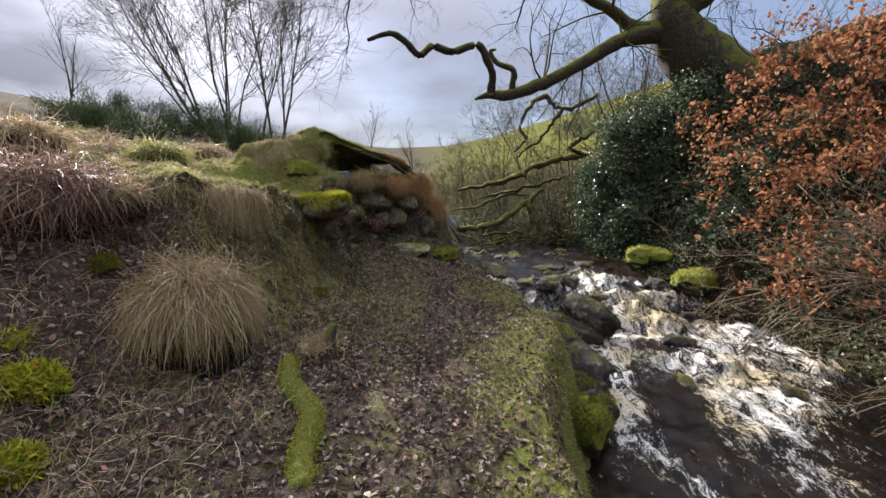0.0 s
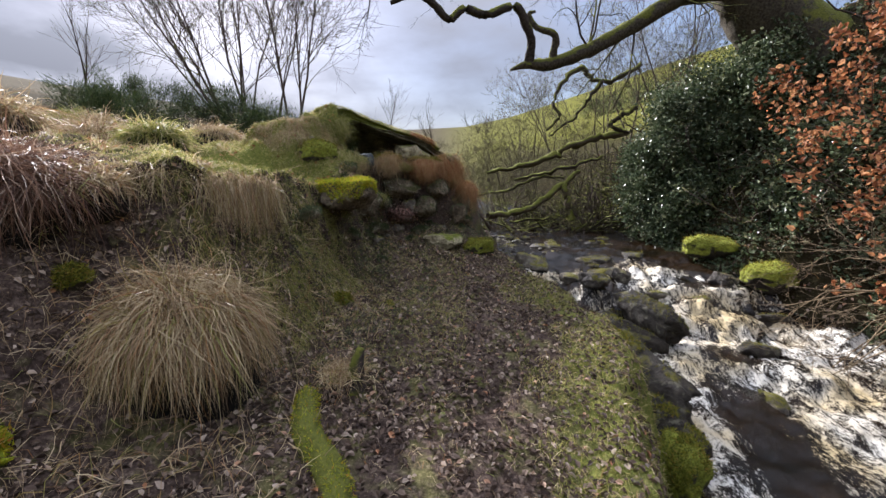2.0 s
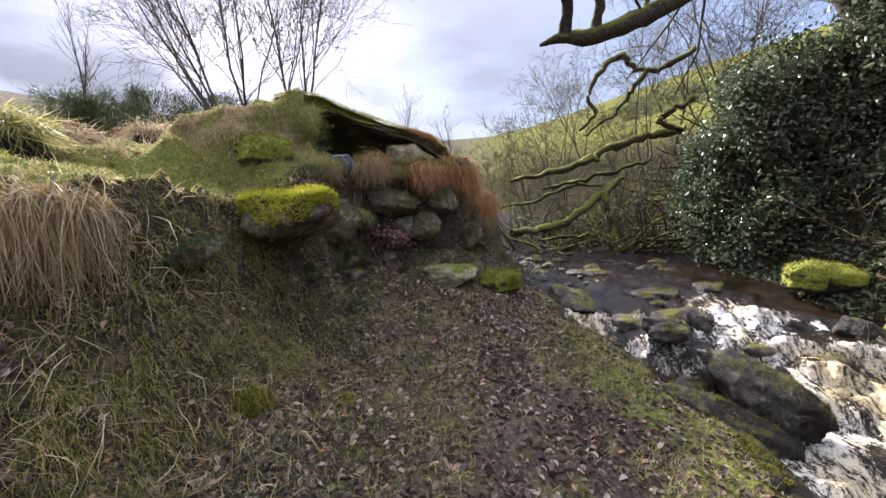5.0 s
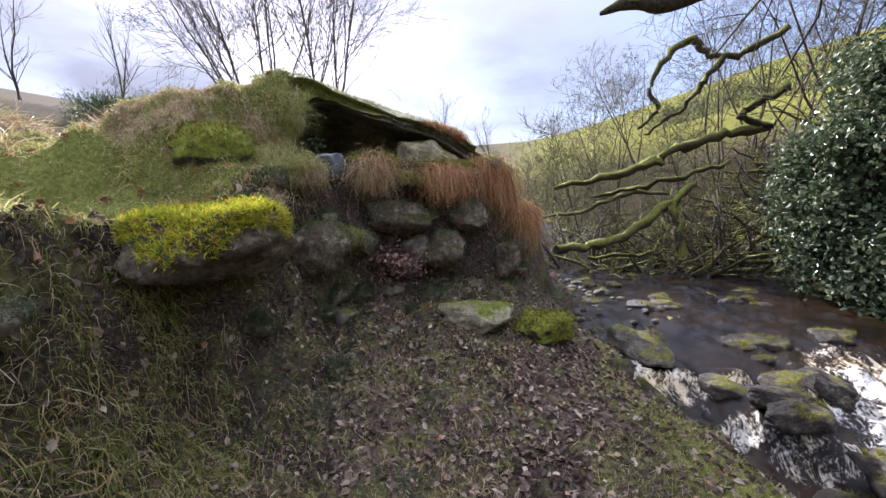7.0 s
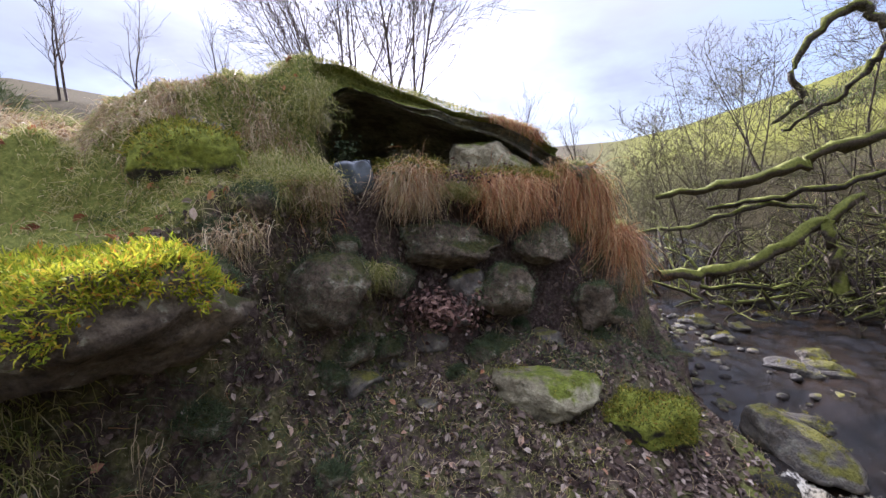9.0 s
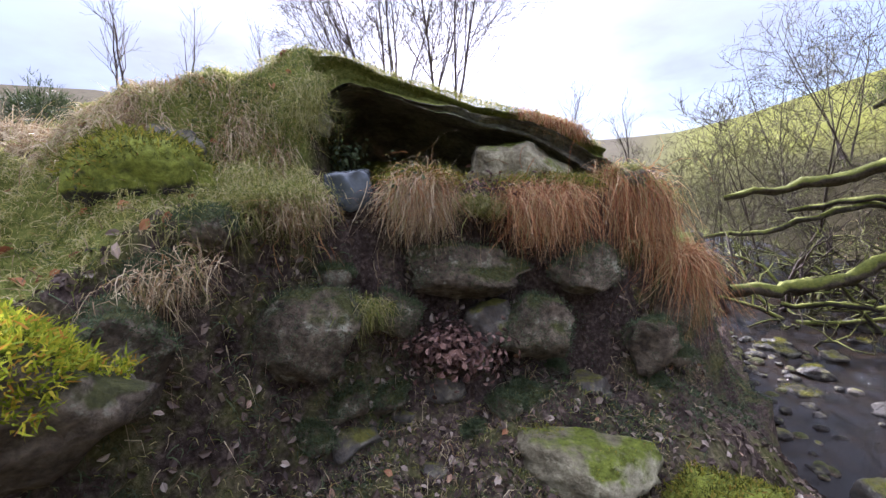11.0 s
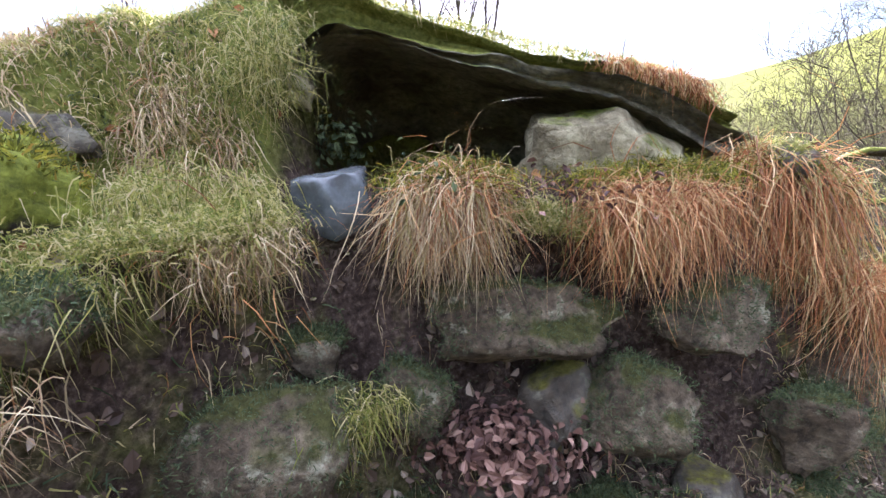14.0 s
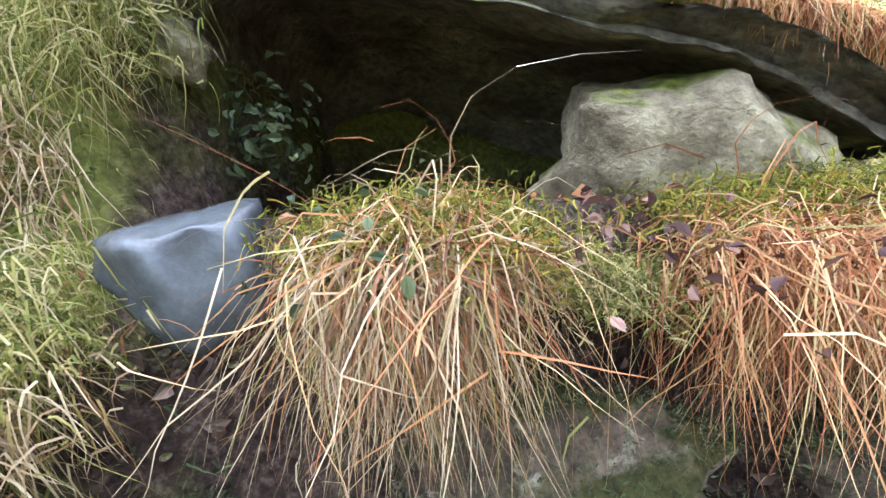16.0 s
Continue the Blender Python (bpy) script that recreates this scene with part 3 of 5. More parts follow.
def moss_over(ob, me, n, size, mat, seed, low=0.35, label="soft green moss"):
    """short fronds on the faces of the mesh that look up"""
    rng = np.random.default_rng(seed)
    v, nn = np.empty(len(me.vertices) * 3, np.float32), np.empty(len(me.vertices) * 3, np.float32)
    me.vertices.foreach_get("co", v)
    me.vertices.foreach_get("normal", nn)
    v, nn = v.reshape(-1, 3), nn.reshape(-1, 3)
    patch = vnoise(v[:, 0] * 7 + seed, v[:, 1] * 7 + v[:, 2] * 5, seed)
    idx = np.where(nn[:, 2] + patch * 0.9 > low)[0]
    if len(idx) < 3:
        return
    pick = rng.choice(idx, n)
    way = nn[pick] + np.array([0, 0, 0.3])
    way /= np.linalg.norm(way, axis=1)[:, None]
    return tagged(part("moss_cushion", blades_mesh("moss_cushion", v[pick] + rng.normal(0, 0.01, (n, 3)), way, size, size * 0.18, mat, 0.35, seed, 3, 1.5), ob, label), kind="stuff")


def rock(name, centre, size, turn, mat, label, seed, category="rock", group="", angular=0.6, subdiv=4, tilt=(0, 0), lumpy=1.0):
    base = tagged(new(name), label, category, group)
    base.matrix_world = pose(*centre, tilt[0], tilt[1], turn)
    me = rock_mesh("stone", size, mat, seed, angular, subdiv, lumpy)
    part("stone", me, base)
    if mat is ROCK_MOSS:
        moss_over(base, me, 3600, 0.03, DULL_MOSS, seed, 0.15, "bright yellow-green moss")
    elif mat is ROCK_BANK:
        moss_over(base, me, 3600, 0.018, FERN_LEAF, seed, 0.0)
    elif name == "slab_stone" or name == "river_rock":
        moss_over(base, me, 600, 0.016, DULL_MOSS, seed, 1.0, "thin patch of moss")
    elif name == "ledge_rock":
        moss_over(base, me, 2500, 0.03, DULL_MOSS, seed, 0.7, "orange and green moss edge")
    return base


class Tubes:
    def __init__(self):
        self.v, self.f, self.n = [], [], 0

    def add(self, pts, radii, sides=6, lumps=0.0, seed=0):
        pts = np.asarray(pts, float)
        n = len(pts)
        tan = np.gradient(pts, axis=0)
        tan /= np.linalg.norm(tan, axis=1)[:, None] + 1e-9
        ref = np.array([0.31, 0.17, 0.93]) if abs(tan[0][2]) < 0.85 else np.array([0.95, 0.2, 0.1])
        a = np.cross(tan, ref)
        a /= np.linalg.norm(a, axis=1)[:, None] + 1e-9
        b = np.cross(tan, a)
        ang = np.linspace(0, 2 * math.pi, sides, endpoint=False)
        r = np.asarray(radii, float)[:, None] * np.ones(sides)
        if lumps:
            rng = np.random.default_rng(seed)
            r = r * (1 + rng.normal(0, lumps, r.shape))
        ring = pts[:, None] + (a[:, None] * np.cos(ang)[:, None] + b[:, None] * np.sin(ang)[:, None]) * r[..., None]
        i = np.arange(n * sides).reshape(n, sides) + self.n
        j = np.roll(i, -1, axis=1)
        self.f.append(np.stack([i[:-1], j[:-1], j[1:], i[1:]], -1).reshape(-1, 4))
        self.v.append(ring.reshape(-1, 3))
        self.n += n * sides
        # ends
        for row, end in ((i[0], pts[0]), (i[-1], pts[-1])):
            self.v.append(end[None])
            c = self.n
            self.n += 1
            k = np.roll(row, -1)
            self.f.append(np.stack([row, k, np.full(sides, c), np.full(sides, c)], -1)[:, [0, 1, 2, 2]])

    def mesh(self, name, mat):
        faces = np.concatenate(self.f)
        verts = np.concatenate(self.v)
        me = bpy.data.meshes.new(name)
        tri = faces[:, 2] == faces[:, 3]
        loops = np.where(tri, 3, 4)
        flat = np.concatenate([faces[~tri].ravel(), faces[tri][:, :3].ravel()]).astype(np.int32)
        total = np.concatenate([np.full((~tri).sum(), 4), np.full(tri.sum(), 3)]).astype(np.int32)
        start = np.concatenate([[0], np.cumsum(total)[:-1]]).astype(np.int32)
        me.vertices.add(len(verts))
        me.vertices.foreach_set("co", verts.astype(np.float32).ravel())
        me.loops.add(len(flat))
        me.loops.foreach_set("vertex_index", flat)
        me.polygons.add(len(total))
        me.polygons.foreach_set("loop_start", start)
        me.polygons.foreach_set("loop_total", total)
        me.update(calc_edges=True)
        me.polygons.foreach_set("use_smooth", np.full(len(total), True))
        me.materials.append(mat)
        return me


def smooth_line(pts, per=5):
    """Catmull-Rom through the points."""
    p = [np.array(q, float) for q in pts]
    p = [2 * p[0] - p[1]] + p + [2 * p[-1] - p[-2]]
    outp = []
    for k in range(1, len(p) - 2):
        for t in np.linspace(0, 1, per, endpoint=False):
            a, b, c, d = p[k - 1:k + 3]
            outp.append(0.5 * (2 * b + (c - a) * t + (2 * a - 5 * b + 4 * c - d) * t * t + (3 * b - a - 3 * c + d) * t ** 3))
    outp.append(p[-2])
    return np.array(outp)


def grow(tubes, rng, at, way, length, radius, depth, up=0.05, wander=0.25, kids=4, tips=None, sides=5, kid_len=0.6, angle=(0.4, 0.9), least=0.0015):
    steps = 5 if depth > 0 else 3
    pts, p, d = [np.array(at, float)], np.array(at, float), np.array(way, float)
    dirs = [d]
    for k in range(steps):
        d = d + rng.normal(0, wander, 3) * 0.6 + np.array([0, 0, up])
        d /= np.linalg.norm(d)
        p = p + d * length / steps
        pts.append(p)
        dirs.append(d)
    radii = np.linspace(radius, radius * 0.35 if depth else max(radius * 0.4, least), steps + 1)
    tubes.add(pts, radii, sides if depth > 1 else 3)
    if tips is not None and depth <= 1:
        tips.extend(pts[1:])
    if depth == 0:
        return
    for _ in range(kids):
        k = rng.uniform(0.25, 1.0) * steps
        i = min(int(k), steps - 1)
        q = pts[i] + (pts[i + 1] - pts[i]) * (k - i)
        side = np.cross(dirs[i], rng.normal(0, 1, 3))
        side /= np.linalg.norm(side) + 1e-9
        a = rng.uniform(*angle)
        nd = dirs[i] * math.cos(a) + side * math.sin(a)
        grow(tubes, rng, q, nd, length * kid_len * rng.uniform(0.6, 1.2), max(radii[i] * 0.55, least * 1.3), depth - 1, up, wander, kids, tips, sides, kid_len, angle, least)


def bare_tree(name, at, size, seed, stems=1, lean=(0, 0), mat=BARK_THIN, label="", kids=5, depth=3, radius=0.02, angle=(0.3, 0.7), spread=0.25, least=0.004):
    rng = np.random.default_rng(seed)
    base = tagged(new(name), label, "tree")
    base.location = at
    trunk, twigs = Tubes(), Tubes()
    for s in range(stems):
        d = np.array([lean[0] + rng.normal(0, spread), lean[1] + rng.normal(0, spread), 1.0])
        d /= np.linalg.norm(d)
        pts, p = [np.array([rng.normal(0, 0.08) * (stems > 1), rng.normal(0, 0.08) * (stems > 1), -0.15])], None
        dirs = [d]
        h = size * rng.uniform(0.75, 1.05)
        for k in range(7):
            d = d + rng.normal(0, 0.08, 3) + np.array([0, 0, 0.04])
            d /= np.linalg.norm(d)
            pts.append(pts[-1] + d * h / 7)
            dirs.append(d)
        rad = np.linspace(radius * size, radius * size * 0.12, 8)
        trunk.add(pts, rad, 7)
        for k in range(kids * 3):
            f = rng.uniform(0.22, 0.98) * 7
            i = min(int(f), 6)
            q = pts[i] + (pts[i + 1] - pts[i]) * (f - i)
            side = np.cross(dirs[i], rng.normal(0, 1, 3))
            side /= np.linalg.norm(side) + 1e-9
            a = rng.uniform(*angle)
            nd = dirs[i] * math.cos(a) + side * math.sin(a)
            grow(twigs, rng, q, nd, h * 0.42 * (1.15 - f / 9), max(rad[i] * 0.45, least * 2), depth - 1, 0.06, 0.28, kids, None, 4, 0.6, angle, least)
    part("trunk", trunk.mesh("trunk", mat), base)
    part("crown", twigs.mesh("branches", mat), base, "thin bare winter twigs")
    return base


def scatter(n, x0, x1, y0, y1, keep, seed):
    rng = np.random.default_rng(seed)
    x, y = rng.uniform(x0, x1, n), rng.uniform(y0, y1, n)
    z, p = ground_parts(x, y)
    ok = rng.uniform(0, 1, n) < keep(x, y, z, p)
    e = 0.03
    nx, ny = (height(x + e, y) - z) / e, (height(x, y + e) - z) / e
    nor = np.stack([-nx, -ny, np.ones(n)], 1)
    nor /= np.linalg.norm(nor, axis=1)[:, None]
    return np.stack([x, y, z], 1)[ok], nor[ok]


# ---- the slab and turf over the hollow ----
crest = knots((-0.35, 2.44), (-0.1, 2.50), (0.05, 2.49), (0.27, 2.42), (0.48, 2.33), (0.63, 2.29), (0.84, 2.22), (1.10, 2.15), (1.32, 2.10), (1.48, 2.03), (1.57, 1.95), (1.66, 1.90))
roof = knots((-0.35, 1.8), (-0.05, 1.95), (0.03, 2.22), (0.15, 2.27), (0.32, 2.27), (0.5, 2.20), (0.8, 2.11), (1.0, 2.05), (1.28, 1.94), (1.52, 1.80), (1.66, 1.78))


def hood_point(u, v, z):
    return (OPENING[0] + u * ALONG[0] + v * INTO[0], OPENING[1] + u * ALONG[1] + v * INTO[1], z)


def build_hood():
    base = tagged(new("rock_overhang"), "layered gritstone slab roofed with mossy turf over a dark hollow", "rock")
    us = np.linspace(-0.3, 1.64, 60)
    for name, mat, lo, hi, proud, label in (("turf_cap", GROUND, 0.42, 1.0, 0.0, "thick green turf cap"), ("stone_slab", ROCK_SLATE, 0.0, 0.46, 0.05, "layered pale-edged stone slab")):
        rows = []
        for u in us:
            top, bot = float(crest(u)), float(roof(u))
            thin = top - bot
            split = 0.10 + 0.42 * float(step(0.35, 0.95, u))
            if hi > 0.9:
                lo = split - 0.04
            else:
                hi = split
            zt, zb = bot + thin * hi, bot + thin * lo
            n1 = 0.05 * float(fbm(np.array([u * 4]), np.array([lo * 3]), 1.6, 3, 7)[0])
            prof = []
            depth = 1.25 - 0.35 * max(u - 0.8, 0)
            for k in range(9):
                f = k / 8
                prof.append((-0.05 - proud + n1 + 0.07 * math.sin(f * math.pi) + 0.05 * f * (hi > 0.9) + 0.02 * math.sin(17 * f + 5 * u), zb + (zt - zb) * f))
            for k in range(1, 14):
                f = k / 13
                fall = (0.6 if hi > 0.9 else 0.4) * f ** 2
                prof.append((0.0 - proud + depth * f + 0.06 * (hi > 0.9), zt + (0.05 * math.sin(f * 3) if hi > 0.9 else 0) - fall))
            for k in range(12, -1, -1):
                f = k / 13
                prof.append((depth * f - 0.03 - proud, zb - 0.62 * f ** 3))
            rows.append([hood_point(u, a + 0.02 * float(fbm(np.array([u * 9]), np.array([a * 9.0 + z * 9]), 1.5, 2, 3)[0]), z + 0.035 * float(fbm(np.array([u * 3 + a]), np.array([a * 3.0]), 2.3, 3, 13)[0])) for a, z in prof])
        v = np.array(rows)
        n, k = v.shape[:2]
        i = np.arange(n * k).reshape(n, k)
        j = np.roll(i, -1, axis=1)
        f = np.stack([i[:-1], i[1:], j[1:], j[:-1]], -1).reshape(-1, 4)
        verts = v.reshape(-1, 3)
        caps = []
        for row in (0, n - 1):
            c = v[row].mean(0)
            verts = np.vstack([verts, c])
            ci = len(verts) - 1
            for q in range(0, k - 1, 1):
                caps.append([i[row][q], i[row][(q + 1) % k], ci, ci])
        me = bpy.data.meshes.new(name)
        me.from_pydata([tuple(p) for p in verts], [], [tuple(int(t) for t in q) for q in f] + [tuple(int(t) for t in q[:3]) for q in caps])
        me.update()
        me.polygons.foreach_set("use_smooth", [True] * len(me.polygons))
        me.materials.append(mat)
        if mat is GROUND:
            att = me.attributes.new("cover", "FLOAT_COLOR", "POINT")
            att.data.foreach_set("color", np.tile(np.array([1, 0, 0, 1], np.float32), len(me.vertices)))
        part(name, me, base, label)
    return base


build_hood()

rg = np.random.default_rng(230)
hood_u, hood_v = rg.uniform(-0.32, 1.6, 9000), rg.uniform(0, 1, 9000) ** 1.5 * 0.7 - 0.03
hood_z = crest(hood_u) + 0.01 - 0.35 * hood_v ** 2
q = np.stack([OPENING[0] + hood_u * ALONG[0] + hood_v * INTO[0], OPENING[1] + hood_u * ALONG[1] + hood_v * INTO[1], hood_z], 1)
w = rg.normal(0, 0.5, (9000, 3)) + (0.15, -0.25, 0.8)
w /= np.linalg.norm(w, axis=1)[:, None]
tagged(new("crest_grass", blades_mesh("crest_grass", q, w, 0.06, 0.0035, GREEN_GRASS, 0.8, 231, 4, 1.2)), "short sunlit turf grass along the top of the overhang", "grass", kind="stuff")

# ---- bank stones ----
def mossy_block():
    b = tagged(new("mossy_boulder"), "long ledge boulder draped in glowing yellow-green moss", "rock")
    b.location = (-1.44, 5.24, 1.33)
    b.rotation_euler = (0, 0, radians(38))
    me = rock_mesh("stone", (0.84, 0.48, 0.40), ROCK_BANK, 5, 0.9)
    part("stone", me, b)
    rng = np.random.default_rng(3)
    v = np.empty(len(me.vertices) * 3, np.float32)
    nn = np.empty(len(me.vertices) * 3, np.float32)
    me.vertices.foreach_get("co", v)
    me.vertices.foreach_get("normal", nn)
    v, nn = v.reshape(-1, 3), nn.reshape(-1, 3)
    idx = np.where((nn[:, 2] > -0.35) & (v[:, 2] > -0.03 + 0.10 * np.sin(v[:, 0] * 11)) & (v[:, 0] < 0.27))[0]
    pick = rng.choice(idx, 14000)
    p = v[pick] + rng.normal(0, 0.012, (14000, 3)) + nn[pick] * 0.005
    way = nn[pick] + np.array([0, 0, 0.3])
    way /= np.linalg.norm(way, axis=1)[:, None]
    part("moss_cushion", blades_mesh("moss_cushion", p, way, 0.028, 0.005, MOSS, 0.35, 4, 3, 1.6), b, "bright yellow-green feathery moss")
    return b


mossy_block()
BANK = [
    ("bank_stone", (-1.526, 6.228, 1.163), (0.58, 0.36, 0.42), 50, ROCK_BANK, "squarish wall stone with a pale lower edge, grass on top", 11, (8, -6)),
    ("lintel_stone", (-1.14, 6.95, 1.295), (0.80, 0.36, 0.32), 43, ROCK_BANK, "flat lintel stone over a leaf-filled niche", 12, (0, 4)),
    ("bank_stone", (-0.797, 7.052, 1.014), (0.42, 0.30, 0.36), 42, ROCK_BANK, "mossy wall stone beside the leaf-filled niche", 13, (0, 20)),
    ("bank_stone", (-1.378, 6.634, 1.146), (0.27, 0.26, 0.25), 30, ROCK_BANK, "rounded dark wall stone below the lintel", 14, (0, 0)),
    ("bank_stone", (-0.298, 7.468, 0.861), (0.34, 0.26, 0.42), 40, ROCK_BANK, "small green mossy stone low in the bank", 15, (10, 0)),
    ("slab_stone", (-0.543, 6.801, 0.535), (0.72, 0.46, 0.24), 20, ROCK_PALE, "pale flat-topped stone with moss at its edge", 16, (8, 4)),
    ("moss_lump", (-0.013, 6.892, 0.406), (0.48, 0.38, 0.30), 30, ROCK_MOSS, "rounded stone wholly covered in moss", 17, (0, 0)),
    ("blue_stone", (-1.565, 6.6, 1.734), (0.24, 0.25, 0.24), 30, ROCK_BLUE, "smooth wet blue-grey stone on the grassy lip", 18, (18, -8)),
    ("pale_boulder", (-1.04, 7.42, 1.79), (0.72, 0.44, 0.42), 32, ROCK_PALE, "pale lichened boulder propping the overhang slab", 19, (6, 10)),
    ("grey_stone", (-2.20, 6.14, 1.96), (0.40, 0.28, 0.24), 30, ROCK_GREY, "smooth grey stone half sunk in turf", 20, (0, 0)),
    ("turf_stone", (-1.66, 5.92, 1.60), (0.26, 0.22, 0.18), 30, ROCK_BANK, "small stone capped with a tuft of grass", 21, (0, 0)),
    ("bank_stone", (-1.80, 4.88, 1.14), (0.34, 0.24, 0.20), 40, ROCK_BANK, "earthy stone set under the turf lip", 23, (0, 0)),
    ("bank_stone", (-2.044, 4.824, 1.202), (0.34, 0.26, 0.22), 35, ROCK_BANK, "dull earthy stone under the turf ledge", 24, (0, 0)),
    ("bank_stone", (-0.62, 7.28, 1.28), (0.42, 0.26, 0.34), 42, ROCK_BANK, "mossy stone behind hanging grass", 25, (0, 0)),
    ("bank_stone", (-0.22, 7.72, 1.02), (0.30, 0.30, 0.46), 42, ROCK_BANK, "upright mossy stone at the corner of the bank", 26, (0, 0)),
    ("bank_stone", (-1.57, 5.60, 1.28), (0.34, 0.36, 0.38), 20, ROCK_BANK, "large rounded stone under the grass beyond the mossy ledge boulder", 291, (5, 8)),
    ("bank_stone", (-1.03, 6.98, 1.00), (0.30, 0.26, 0.30), 60, ROCK_GREY, "grey stone at the back of the leaf-filled niche", 292, (0, -14)),
    ("bank_stone", (-1.60, 4.42, 1.18), (0.34, 0.14, 0.15), 80, ROCK_BANK, "long pale stone under the turf ledge", 293, (0, 0)),
    ("hollow_stone", (-1.93, 6.83, 2.10), (0.13, 0.14, 0.16), 30, ROCK_PALE, "pale stone in the side of the dark hollow", 294, (0, 0)),
    ("path_stone", (-0.98, 4.62, 0.22), (0.15, 0.12, 0.12), 10, ROCK_MOSS, "small mossy stone at the foot of the bank", 27, (0, 0)),
    ("moss_stone", (-2.44, 2.93, 0.97), (0.17, 0.16, 0.16), 10, ROCK_MOSS, "small moss-topped stone among dead grass", 28, (0, 0)),
    ("moss_stone", (-1.33, 4.31, 0.40), (0.18, 0.16, 0.16), 10, ROCK_MOSS, "small mossy stone at the foot of the bank", 295, (0, 0)),
    ("moss_stone", (-2.75, 4.35, 1.66), (0.34, 0.3, 0.24), 10, ROCK_MOSS, "rounded mossy stone between grass tufts", 29, (0, 0)),
]
for nm, c, s, turn, mat, lab, seed, tl in BANK:
    rock(nm, c, s, turn, mat, lab, seed, "stone", "stones of the bank" if nm == "bank_stone" else "", 1.15, 4, tl, 0.35 if nm == "blue_stone" else 1.0)

rng = random.Random(15)
for k in range(26):
    y = rng.uniform(5.5, 7.7)
    f = rng.uniform(0.04, 0.75)
    x = float(bank_edge(y)) + f * float(bank_run(y))
    s = rng.uniform(0.09, 0.22)
    rock("bank_stone", (x, y, ground_at(x, y) - s * 0.05), (s * 1.3, s, s * 0.8), rng.uniform(0, 90), ROCK_BANK if k % 3 else ROCK_GREY, rng.choice(["small earthy stone bedded in the bank", "small mossy stone bedded in the bank"]), 900 + k, "stone", "stones of the bank", 0.9, 3, (rng.uniform(-20, 20), rng.uniform(-20, 20)))
rng = random.Random(16)
chips = [rock_mesh("path_pebble", (0.05, 0.04, 0.025), m, 950 + k, 0.6, 2) for k, m in enumerate((ROCK_PALE, ROCK_GREY, ROCK_BANK))]
for k in range(80):
    x, y = rng.uniform(-1.3, 1.0), rng.uniform(1.2, 7.3)
    s = rng.uniform(0.35, 1.3)
    ob = new("path_pebble", chips[k % 3])
    ob.matrix_world = pose(x, y, ground_at(x, y) + 0.008 * s, 0, 0, rng.uniform(0, 360)) @ Matrix.Diagonal((s, s, s, 1))
    tagged(ob, "small pale pebble on the leaf-strewn path", "pebble", "pebbles on the path")

rng = random.Random(17)
for k in range(70):
    x, y, s = rng.uniform(-1.80, -1.22), rng.uniform(6.05, 6.62), rng.uniform(0.2, 0.5)
    ob = new("bank_pebble", chips[0])
    ob.matrix_world = pose(x, y, ground_at(x, y) + 0.006, 0, 0, rng.uniform(0, 360)) @ Matrix.Diagonal((s, s, s, 1))
    tagged(ob, "tiny pale pebble in the dark soil below the hollow", "pebble", "pebbles in the bank soil")

hx, hy = -2.02, 5.94
rock("moss_hummock", (hx, hy, ground_at(hx, hy) + 0.01), (0.50, 0.44, 0.40), 20, ROCK_MOSS, "rounded moss-covered hummock bedded in the turf", 22, "moss", angular=0.1)

